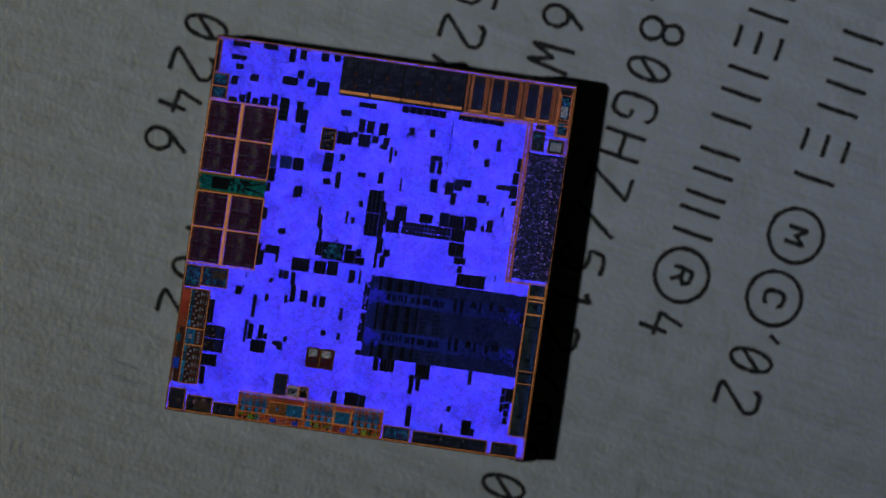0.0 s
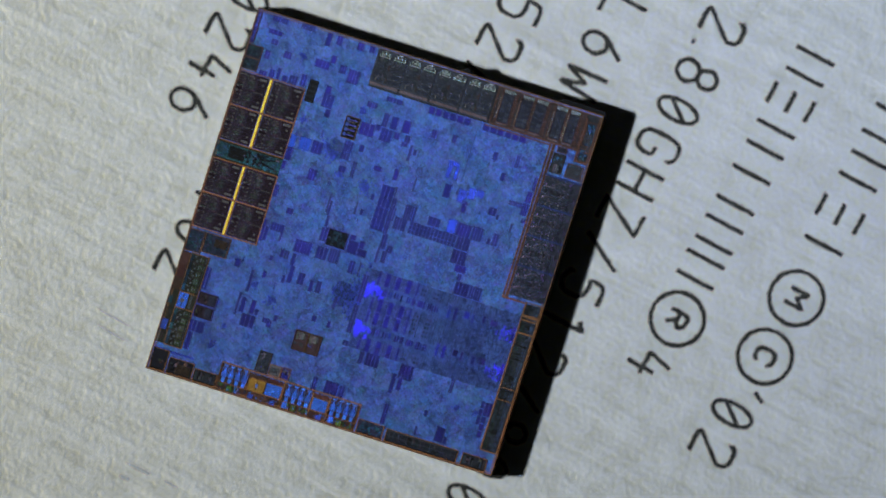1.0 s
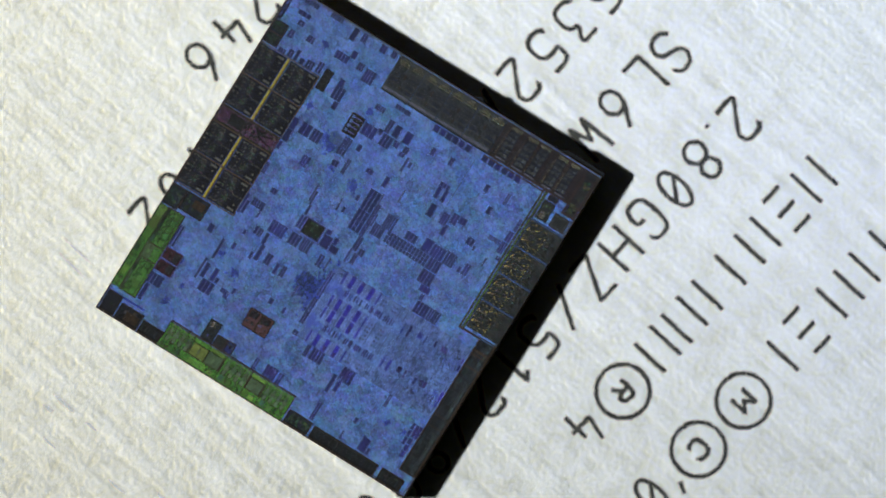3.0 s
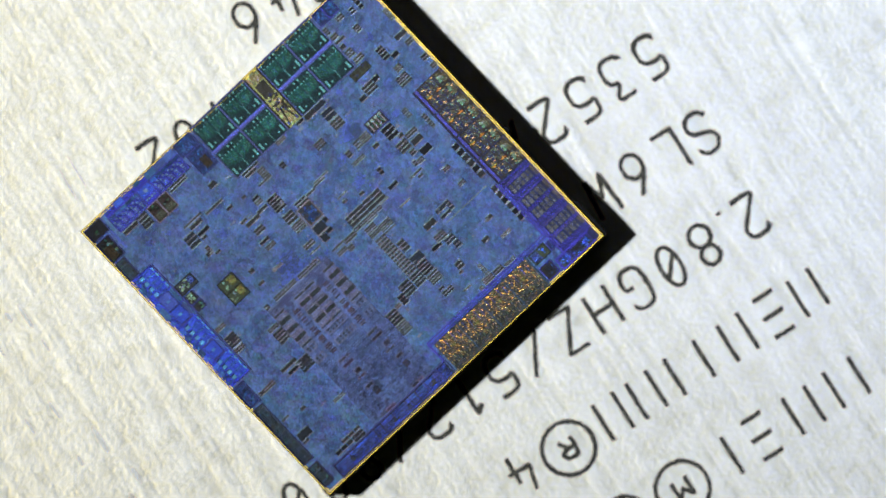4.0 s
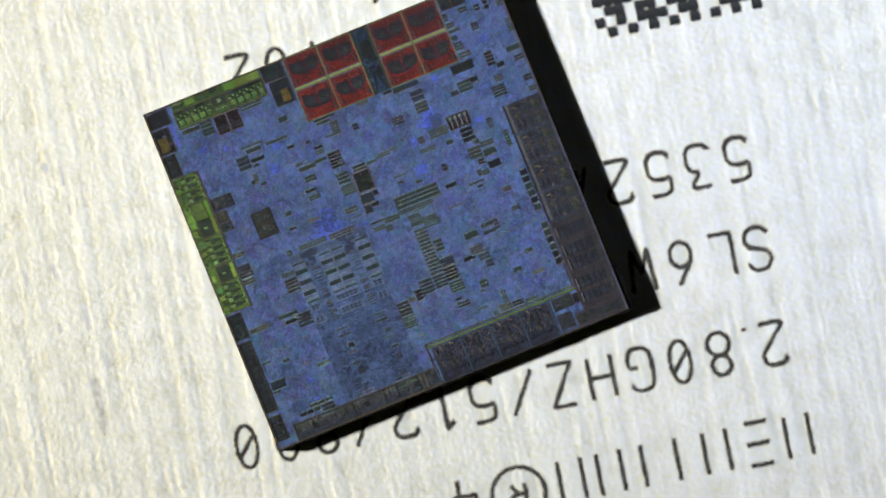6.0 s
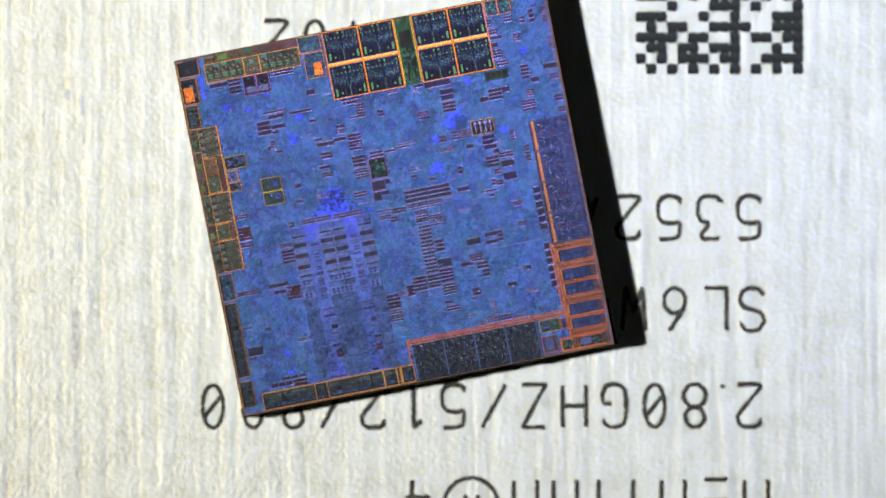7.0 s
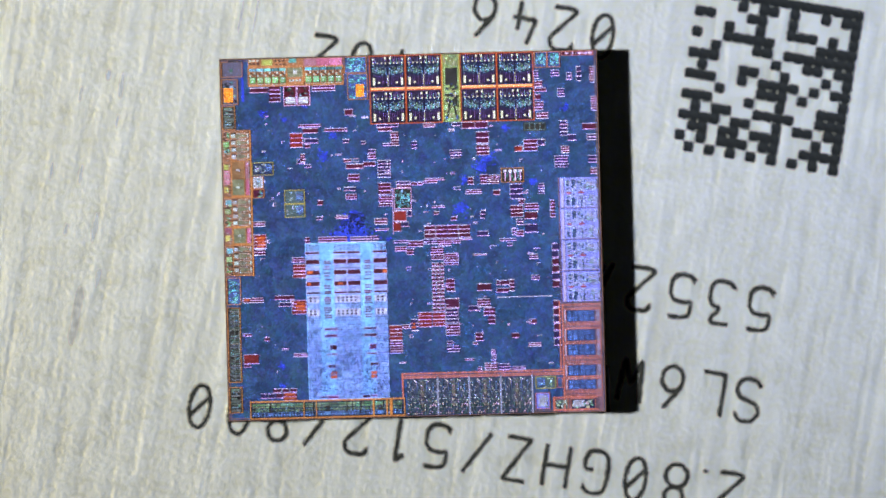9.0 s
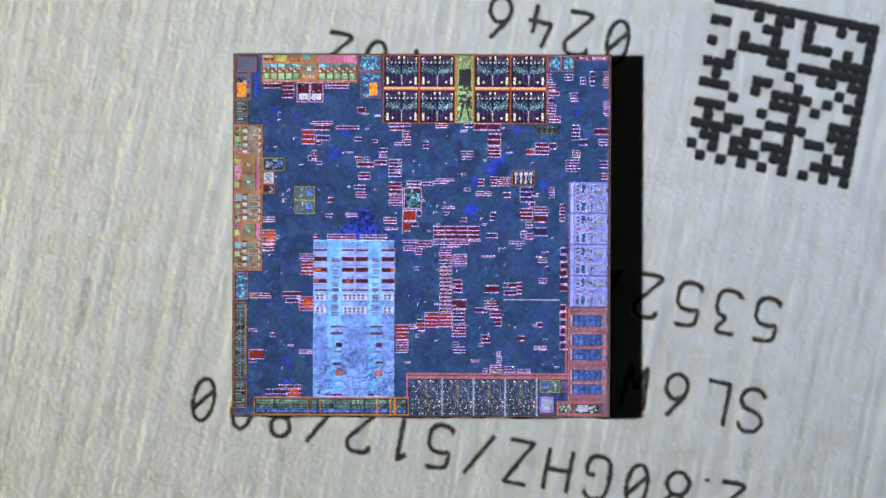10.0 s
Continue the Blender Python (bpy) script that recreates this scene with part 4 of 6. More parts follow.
def memory_block(x0, y0, x1, y1):
    """A dark array: upright bit lines below, two bent halves of pale control wiring above, contact pads round the rim."""
    b, v, s, c, q, g = (Block() for _ in range(6))
    b.put(x0, y0, x1, y1, 2)
    ob = b.build("memory_block", [RAM], die, "dark memory block with bright contact pads")
    w, h = x1 - x0, y1 - y0
    mid = (x0 + x1) / 2
    own = random.Random(43)

    def both(block, u, n, y, t, z):
        """The same small bar on both sides of the middle; u, n, y, t are shares of the block."""
        block.put(x0 + w * u, y0 + h * y, x0 + w * (u + n), y0 + h * (y + t), z)
        block.put(x1 - w * (u + n), y0 + h * y, x1 - w * u, y0 + h * (y + t), z)

    for k in range(9):
        u = 0.03 + 0.0545 * k
        foot = 0.62 + 0.1 * math.sin(math.pi * u)
        both(s, u, 0.032, foot, 0.97 - foot, 2.8)
        both(v, u + 0.036, 0.011, foot - 0.04, 0.99 - foot, 3.0)
        both(s, u, 0.026, 0.02, 0.19, 2.8)
        both(v, u + 0.03, 0.011, 0.03, 0.22, 3.0)
    both(q, 0.05, 0.43, 0.3, 0.2, 2.5)
    for k in range(12):
        u = 0.05 + 0.036 * k
        both(q, u, 0.036, 0.24, 0.3 + 0.16 * math.sin(math.pi * u) + own.uniform(-0.04, 0.05), 2.6 + 0.01 * k)
    for k in range(15):
        # upright wires in a bent row, thinned towards the rim
        u = 0.05 + 0.029 * k
        drop = 0.34 + 0.12 * math.sin(math.pi * u)
        both(c, u, 0.011, drop + own.uniform(-0.03, 0.03), own.uniform(0.09, 0.2), 3.2)
        if k % 2:
            both(c, u - 0.01, own.uniform(0.02, 0.05), drop + own.uniform(-0.06, 0.16), 0.016, 3.6)
        if k % 3 == 0:
            both(c, u, 0.011, 0.1, own.uniform(0.1, 0.18), 3.5)
    for k in range(26):
        u, y = own.uniform(0.05, 0.46), own.uniform(0.28, 0.6)
        both(c, u, own.uniform(0.012, 0.035), y, own.uniform(0.014, 0.035), 3.9 + 0.02 * k)
    for k in range(7):
        both(g, 0.23 + own.uniform(0, 0.06), own.uniform(0.012, 0.03), 0.36 + 0.028 * k, 0.02, 4.6 + 0.02 * k)
    v.build("array_line", [VIOLET], ob, "", "stuff")
    s.build("array_slot", [SLOT], ob, "", "stuff")
    q.build("memory_logic", [RAMLOGIC], ob, "", "stuff")
    c.build("wiring", [WIRING], ob, "", "stuff")
    g.build("green_cell", [LEAFCELL], ob, "", "stuff")
    d = Block()
    for u in (0.055, 0.18, 0.3, 0.42):
        both(d, u, 0.04, 0.205, 0.05, 4.4)
    both(d, 0.4, 0.055, 0.03, 0.075, 4.4)
    both(d, 0.05, 0.045, 0.07, 0.06, 4.4)
    both(d, 0.055, 0.065, 0.7, 0.24, 4.4)
    both(d, 0.21, 0.055, 0.83, 0.065, 4.4)
    d.put(mid - 0.5, y0 + h * 0.62, mid + 0.5, y1 - 1, 4.2)
    d.build("contact_pad", [DOT], ob, "", "stuff")


for x0, x1 in ((680, 740), (743, 803), (840, 901), (904, 964)):
    for y0, y1 in ((97.5, 152), (160.5, 216)):
        memory_block(x0, y0, x1, y1)


def memory_frame():
    b = Block()
    for x0, x1 in ((677, 805), (837, 967)):
        b.put(x0, 153, x1, 155, 2.4)
        b.put(x0, 156.5, x1, 159.5, 2.4)
        b.border(x0, 96, x1, 218, 2, 2.6)
        m = (x0 + x1) / 2
        b.put(m - 1.4, 98, m + 1.4, 216, 2.8)
    b.build("memory_frame", [FRAME], die, "copper-coloured rails between the memory blocks")
    g = Block()
    for x0, x1 in ((679, 739), (743, 803), (840, 900), (904, 964)):
        g.put(x0, 153.4, x1, 157.2, 3.4)
    g.build("supply_bar", [GOLD], die, "pale gold bars between the memory rows")
    t = Block()
    t.put(805, 97, 837, 217, 2)
    clutter(t, 806, 98, 836, 122, 10, 0, 3, 14, 5)
    clutter(t, 806, 152, 836, 216, 60, 0, 3, 9, 2)
    t.put(811, 121, 832, 151, 3, 1)
    clutter(t, 808, 150, 834, 192, 34, 1, 3.9, 6, 2)
    pale = Block()
    for x in (810, 829):
        pale.put(x, 206, x + 3.4, 213, 5)
    for k in range(7):
        # two dark legs that spread towards the foot
        for x in (817.6 - 0.9 * k, 822.4 + 0.9 * k):
            t.put(x, 178 + 4.4 * k, x + 2.4, 183.5 + 4.4 * k, 4.6, 1)
    for k in range(16):
        x, y = rng.uniform(808, 832), rng.uniform(148, 190)
        pale.put(x, y, x + rng.uniform(1, 4), y + rng.uniform(0.9, 2.2), 4.9)
    pale.build("spine_pad", [BLUECELL], die, "small pale pads on the control strip", "stuff")
    for k in range(9):
        # a pale chevron in steps
        for x in (807 + 1.5 * k, 833.4 - 1.5 * k):
            t.put(x, 100 + 2 * k, x + 1.6, 106 + 2 * k, 4.2)
    mirrored(t, 807, 835, 155, 215, 30, 3.4, 5, 1.5)
    e = Block()
    for x in (805, 834.6):
        e.put(x, 98, x + 2.4, 216, 5)
    e.build("spine_rail", [YELLOW], die, "pale yellow rails beside the control strip")
    t.build("memory_spine", [TEAL, BLACK], die, "narrow green control strip between memory blocks")


memory_frame()


def stripes(x, y, w, h, n, mat=None):
    """A patch of standard cells: dark bars between bright rails."""
    b, c, e = Block(), Block(), Block()
    b.put(x, y, x + w, y + h, 2 + rng.random() * 0.4)
    if not mat and any(abs(x + w / 2 - u) < 16 and abs(y + h / 2 - v) < 14 for u, v in FLASHING):
        mat = FLASHWIDE if y < 300 else FLASH
    ob = b.build("logic_patch", [mat or rng.choice((CELL, CELL, CELLDIM))], die)
    pitch = h / n
    for k in range(n + 1):
        yy = y + k * pitch
        u, v = x + rng.uniform(-1.6, 1.2), x + w + rng.uniform(-1.2, 1.6)
        if w > 14 and rng.random() < 0.22:
            m = rng.uniform(u + 4, v - 4)
            c.put(u, yy - 0.56, m - 0.9, yy + 0.56, 3)
            c.put(m + 0.9, yy - 0.56, v, yy + 0.56, 3)
        else:
            c.put(u, yy - 0.56, v, yy + 0.56, 3)
    for xx in (x, x + w):
        if rng.random() < 0.5:
            e.put(xx - 0.45, y - 0.5, xx + 0.45, y + h + 0.5, 2.9)
    for k in range(int(w * h / 60)):
        xx, yy = x + rng.random() * w, y + rng.randrange(n + 1) * pitch
        c.put(xx, yy - 1.3, xx + rng.uniform(1, 2.5), yy + 1.3, 3.4)
    c.build("cell_rail", [rng.choice((LINE, PALELINE))], ob, "", "stuff")
    if e.verts:
        e.build("rail_end", [ENDLINE], ob, "", "stuff")
    return ob


rails = Block()
FLASHING = ((868, 251), (879, 228), (870, 542), (911, 514), (823, 534), (885, 567))
HOT = {(534, 462), (466, 408), (530, 526), (752, 553), (778, 554), (511, 690), (701, 575), (714, 372), (443, 620), (930, 263), (535, 230), (714, 392)}

# patches of cells on the die, by place: x, y, width, height, rails
for p in ((466, 148, 32, 8, 1), (500, 145, 20, 28, 4), (535, 230, 22, 25, 3), (557, 222, 27, 8, 1), (560, 240, 24, 8, 1),
          (560, 250, 10, 6, 1), (550, 215, 40, 4, 1), (595, 223, 40, 5, 1), (552, 267, 8, 14, 3), (632, 190, 14, 10, 1),
          (576, 146, 40, 10, 2), (688, 218, 38, 5, 1), (690, 224, 25, 6, 1), (712, 232, 14, 24, 5), (697, 252, 15, 4, 1),
          (660, 247, 8, 5, 1), (627, 243, 12, 6, 1), (628, 278, 14, 5, 1)):
    stripes(*p, CELLHOT if p[:2] in HOT else None)
for p in ((671, 262, 14, 6, 1), (671, 270, 14, 8, 2), (748, 250, 10, 12, 2), (770, 218, 20, 7, 2), (820, 218, 15, 6, 1),
          (838, 218, 23, 11, 1), (862, 218, 22, 11, 1), (863, 236, 22, 20, 2), (863, 259, 22, 18, 3), (816, 267, 20, 14, 3),
          (967, 130, 8, 14, 3), (968, 148, 14, 10, 2), (968, 161, 20, 6, 1), (968, 172, 10, 9, 1), (968, 185, 14, 15, 3),
          (970, 205, 20, 10, 2), (997, 130, 15, 10, 2), (1008, 163, 12, 14, 3), (1025, 135, 9, 12, 2)):
    stripes(*p, CELLHOT if p[:2] in HOT else None)
for p in ((1042, 125, 8, 25, 3), (1065, 125, 9, 28, 6), (1067, 178, 9, 25, 6), (1050, 226, 24, 10, 1), (1010, 220, 14, 26, 4),
          (1024, 245, 14, 10, 1), (1058, 245, 16, 10, 2), (946, 252, 24, 20, 3), (970, 252, 14, 10, 1), (930, 263, 14, 9, 1),
          (1012, 265, 14, 12, 3), (1000, 282, 24, 20, 4), (1060, 283, 14, 12, 2), (1062, 305, 12, 10, 2), (846, 316, 10, 12, 2),
          (868, 312, 13, 16, 3), (882, 313, 20, 15, 4), (842, 338, 28, 7, 2), (890, 340, 12, 8, 1)):
    stripes(*p, CELLHOT if p[:2] in HOT else None)
for p in ((920, 330, 22, 26, 3), (935, 357, 10, 8, 1), (920, 368, 22, 20, 3), (945, 365, 24, 10, 2), (945, 380, 22, 12, 1),
          (945, 402, 22, 14, 1), (930, 392, 12, 10, 2), (930, 412, 12, 10, 2), (922, 408, 7, 12, 2), (900, 426, 28, 4, 1),
          (912, 434, 10, 5, 1), (952, 455, 14, 8, 2), (782, 365, 22, 3, 1), (784, 375, 10, 5, 1), (860, 412, 20, 8, 1),
          (867, 375, 8, 14, 2), (970, 330, 10, 18, 4), (990, 360, 8, 30, 5), (815, 385, 10, 6, 1)):
    stripes(*p, CELLHOT if p[:2] in HOT else None)
for k in range(4):
    stripes(767 + 20.3 * k, 400, 19.6, 22, 3, CELL)
for p in ((712, 425, 28, 4, 1), (738, 426, 27, 10, 2), (766, 424, 24, 8, 2), (790, 424, 24, 12, 3), (814, 424, 16, 8, 2),
          (830, 424, 20, 2, 1), (778, 438, 22, 22, 5), (800, 450, 26, 20, 5), (852, 452, 24, 2, 1), (546, 276, 12, 8, 1),
          (560, 286, 10, 5, 1), (632, 287, 30, 8, 1), (662, 284, 22, 7, 1), (688, 282, 22, 30, 5), (688, 322, 22, 20, 3),
          (688, 345, 24, 18, 4), (635, 305, 20, 12, 2), (628, 328, 20, 6, 1), (630, 340, 20, 9, 2)):
    stripes(*p, CELLHOT if p[:2] in HOT else None)
for p in ((720, 326, 25, 5, 1), (714, 372, 22, 18, 1), (714, 392, 12, 16, 1), (728, 392, 12, 8, 1), (738, 372, 8, 10, 1),
          (580, 350, 10, 8, 1), (612, 378, 22, 5, 2), (680, 385, 22, 10, 2), (680, 403, 24, 3, 1), (556, 415, 9, 10, 2),
          (580, 415, 50, 9, 2), (636, 416, 50, 9, 2), (465, 385, 22, 8, 2), (466, 408, 22, 24, 4), (466, 434, 20, 10, 2),
          (715, 435, 20, 8, 2), (735, 440, 12, 10, 2), (577, 379, 12, 5, 1), (533, 450, 22, 8, 2)):
    stripes(*p, CELLHOT if p[:2] in HOT else None)
for p in ((534, 462, 22, 24, 4), (444, 520, 36, 8, 2), (500, 517, 35, 7, 1), (508, 529, 25, 7, 1), (530, 526, 26, 24, 4),
          (442, 583, 16, 4, 1), (480, 590, 10, 6, 1), (443, 620, 26, 16, 1), (443, 637, 12, 5, 1), (532, 620, 24, 6, 2),
          (701, 575, 22, 26, 4), (701, 602, 22, 22, 5), (725, 574, 12, 7, 2), (739, 565, 12, 20, 3), (752, 553, 24, 26, 4),
          (778, 554, 22, 24, 4), (803, 495, 15, 22, 3), (801, 530, 24, 16, 1), (801, 548, 22, 24, 4)):
    stripes(*p, CELLHOT if p[:2] in HOT else None)
for p in ((801, 575, 24, 20, 4), (802, 605, 10, 5, 1), (802, 614, 22, 10, 2), (858, 505, 24, 12, 1), (892, 500, 22, 8, 1),
          (892, 514, 22, 7, 1), (915, 499, 8, 20, 3), (858, 532, 22, 14, 3), (842, 544, 20, 8, 1), (868, 548, 20, 13, 2),
          (876, 562, 12, 14, 2), (852, 592, 14, 14, 2), (848, 608, 8, 4, 1), (916, 594, 14, 8, 1), (947, 570, 14, 8, 1),
          (954, 492, 14, 8, 2), (945, 612, 22, 6, 2), (880, 622, 8, 25, 8), (868, 646, 22, 12, 3)):
    stripes(*p, CELLHOT if p[:2] in HOT else None)
for p in ((892, 648, 20, 10, 2), (915, 653, 24, 6, 2), (855, 652, 8, 8, 2), (493, 682, 14, 6, 1), (509, 682, 12, 6, 1),
          (523, 682, 12, 6, 1), (472, 690, 11, 8, 1), (485, 690, 11, 8, 1), (498, 690, 11, 8, 1), (511, 690, 24, 13, 2),
          (832, 637, 16, 3, 1), (720, 320, 24, 5, 1), (746, 322, 20, 5, 1), (766, 320, 26, 4, 1), (770, 316, 34, 3, 1)):
    stripes(*p, CELLHOT if p[:2] in HOT else None)
# the perforated tower and the two ladders
for k in range(13):
    for j in range(3):
        stripes(778.5 + 7.4 * j, 466 + 6.7 * k, 6.2, 5.0, 1, CELL)
for k in range(6):
    stripes(991, 437 + 13.2 * k, 12, 11, 1)
    stripes(991, 538 + 13.6 * k, 12, 11.4, 1)
rails.put(892, 529, 990, 530.4, 3)
rails.put(712, 330, 713, 415, 3)
# a scatter of the smallest ones, clear of the large blocks
for k in range(230):
    x, y = rng.uniform(470, 985), rng.uniform(185, 650)
    if (535 < x < 712 and y > 405) or (670 < x and y < 222):
        continue
    w, h = rng.choice((3, 4, 6, 9, 12)), rng.choice((2, 2, 3, 5))
    if rng.random() < 0.5:
        rails.put(x, y, x + w, y + 1, 2.6)
        if rng.random() < 0.6:
            rails.put(x, y + h, x + w, y + h + 1, 2.6)
        rails.put(x, y, x + 1, y + h + 1, 2.8)
    else:
        rails.put(x, y, x + 1.3, y + 1.3, 2.6)
rails.build("loose_wire", [LINE], die, "fine bright specks and hooks of wiring", "stuff")


def blue_spots():
    b, d = Block(), Block()
    for x, y, r in ((487, 193, 8), (526, 205, 7), (594, 272, 13), (510, 642, 7), (512, 678, 7), (832, 372, 17), (880, 285, 18),
                    (560, 178, 10), (840, 318, 8), (870, 300, 16), (960, 325, 8), (915, 230, 7), (610, 235, 8), (1022, 195, 9)):
        for k in range(int(r * 5)):
            a, q = rng.uniform(0, 6.28), abs(rng.gauss(0, r * 0.5))
            s = rng.uniform(0.8, 2.2)
            px, py = x + q * math.cos(a), y + q * math.sin(a)
            b.put(px - s, py - s * 0.8, px + s, py + s * 0.8, 1.2 + (k % 50) * 0.012)
    for k in range(700):
        u = rng.random()
        y = 368 + 56 * u ** 0.6
        x = 643 + rng.gauss(0, 8 + 17 * u)
        s = rng.uniform(0.8, 2.4)
        b.put(x - s, y - s * 0.8, x + s, y + s * 0.8, 1.2 + (k % 60) * 0.012)
    for k in range(150):
        u = rng.random()
        y = 374 + 48 * u
        x = 643 + rng.uniform(-14 - 38 * u, 14 + 38 * u)
        d.put(x, y, x + rng.uniform(1.6, 4), y + 2.4, 2.4 + (k % 30) * 0.02)
    b.build("blue_cloud", [BLUE], die, "bright blue cloudy patches in the field", "stuff")
    d.build("dark_cell", [PEPPER], die, "dark specks above the cache", "stuff")


blue_spots()


def cache():
    b = Block()
    b.put(556, 425, 699, 703, 2)
    ob = b.build("cache_block", [CACHE], die, "tall pale blue cache array with dark rows")
    r, l, k2, tile = Block(), Block(), Block(), Block()
    columns = ((557, 580), (606, 652), (676, 699))
    gaps = ((581, 605), (653, 675))
    for x0, x1 in columns:
        w = Block()
        w.put(x0, 440, x1, 702, 2.5)
        w.build("cache_column", [COLUMN], ob)
    for x0, x1 in gaps:
        w = Block()
        for k in range(26):
            y = 426 + rng.random() ** 2 * 34
            x = rng.uniform(x0 - 6, x1 - 6)
            w.put(x, y, x + rng.uniform(4, 12), y + rng.uniform(2, 7), 2.7 + k * 0.01)
            y = 700 - rng.random() ** 2 * 30
            w.put(x, y - 3, x + rng.uniform(2, 8), y, 2.7 + k * 0.01)
        w.build("cache_gap", [BAND], ob, "", "stuff")
    # dark sense rows, the middle one of each split in two, between pale rails
    for y, h in ((441.5, 3.2), (455, 7.6), (474, 7.6), (494, 7.6), (512.5, 2.8)):
        for x0, x1 in columns:
            halves = ((x0, x1),) if x1 - x0 < 30 else ((x0, 628), (630.4, x1))
            for u, v in halves:
                row = Block()
                row.put(u, y, v, y + h, 3)
                row.build("sense_bar", [SENSE], ob)
                l.border(u - 1, y - 1.6, v + 1, y + h + 1.6, 1.0, 3.1)
            for q in (4.2, 6.4, 8.6):
                l.put(x0, y + h + q, x1, y + h + q + 0.8, 2.9)
            x = x0
            while x < x1 and h > 4:
                l.put(x, y + h + 3.4, x + 0.7, y + h + 9, 2.8)
                x += 3.2
    # two bands of white tiles with dark windows
    for y in (519.5, 543):
        for x0, x1 in columns:
            tile.put(x0 + 1, y, x1 - 1, y + 12, 2.9)
            l.border(x0 + 1, y, x1 - 1, y + 12, 0.8, 3.0)
            x = x0 + 4.5
            while x < x1 - 4:
                for q in (1.8, 7):
                    k2.put(x, y + q, x + 4, y + q + 3.4, 3.2)
                x += 7.6
    # short bars that climb through the plain gaps
    for x0, x1 in ((588, 599), (659, 670)):
        for y in (458, 461.5, 467, 471, 478, 483, 490, 501, 505, 511, 514, 522, 525, 528, 532, 540, 544, 548, 553, 557):
            u = x0 + rng.uniform(-1.5, 1.5)
            r.put(u, y, x1 + rng.uniform(-1, 2.5), y + 2, 3)
            l.put(u - 0.5, y - 1, x1 + 1, y - 0.2, 3)
    # fine lines across the columns below the tiles
    fine = Block()
    y = 428
    while y < 700:
        for x0, x1 in columns:
            if y < 440 or 558 < y < 640 or rng.random() < 0.35:
                (l if y < 440 else fine).put(x0, y, x1, y + 1.0, 2.8)
        y += 4.2
    for x, y, w, h in ((587, 577, 21, 3), (657, 577, 21, 3), (587, 588.5, 21, 4), (657, 588.5, 21, 4), (596, 607, 11, 8), (666, 607, 11, 8),
                       (592, 622, 15, 2), (660, 622, 17, 2), (592, 642, 14, 5), (667, 640, 12, 4), (590, 697, 18, 4), (652, 697, 12, 4),
                       (578, 697, 10, 3), (668, 697, 8, 3)):
        r.put(x, y, x + w, y + h, 3.4)
        l.border(x - 1.2, y - 1.2, x + w + 1.2, y + h + 1.2, 0.9, 3.3)
    hot = Block()
    for x, y, w, h in ((596, 653, 11, 6), (596, 660, 11, 6), (667, 655, 10, 5), (667, 661, 10, 6), (612, 496, 9, 4), (559, 475, 10, 5), (692, 475, 7, 6), (559, 495, 6, 5)):
        hot.put(x, y, x + w, y + h, 4.0)
    hot.build("hot_cell", [EMBER], ob, "", "stuff")
    # wandering wires, thickest towards the foot
    maze = Block()
    for k in range(1100):
        y = 562 + 138 * rng.random() ** 0.7
        x, n = rng.uniform(557, 692), rng.uniform(2, 9)
        if rng.random() < 0.6:
            maze.put(x, y, min(x + n, 698), y + 0.8, 3 + (k % 50) * 0.015)
        else:
            maze.put(x, y, x + 0.8, min(y + n * 0.7, 702), 3 + (k % 50) * 0.015)
    for x0, x1 in columns:
        x = x0 + 1
        while x < x1:
            maze.put(x, 428, x + 0.7, 440, 3.9)
            x += 2.6
    for k in range(34):
        x, y = rng.choice((570, 584, 600, 628, 655, 672, 688)) + rng.gauss(0, 5), 690 - 60 * rng.random() ** 1.6
        for q in range(rng.randint(4, 10)):
            n = rng.uniform(1.5, 5)
            if q % 2:
                maze.put(x, y, x + n, y + 0.9, 4.0)
                x += n * rng.choice((1, 1, -0.4))
            else:
                maze.put(x, y - n, x + 0.9, y + 0.9, 4.1)
                y -= n
            x, y = min(max(x, 558), 692), max(y, 570)
    maze.build("maze_wire", [MAZE], ob, "", "stuff")
    clutter(k2, 558, 640, 697, 702, 40, 0, 3.9, 2.4, 1)
    r.build("sense_cell", [CELL], ob, "", "stuff")
    l.build("cache_wire", [CACHELINE], ob, "", "stuff")
    k2.build("cache_window", [WINDOW], ob, "", "stuff")
    fine.build("fine_wire", [MAZE], ob, "", "stuff")
    tile.build("white_tile", [TILE], ob, "", "stuff")


cache()


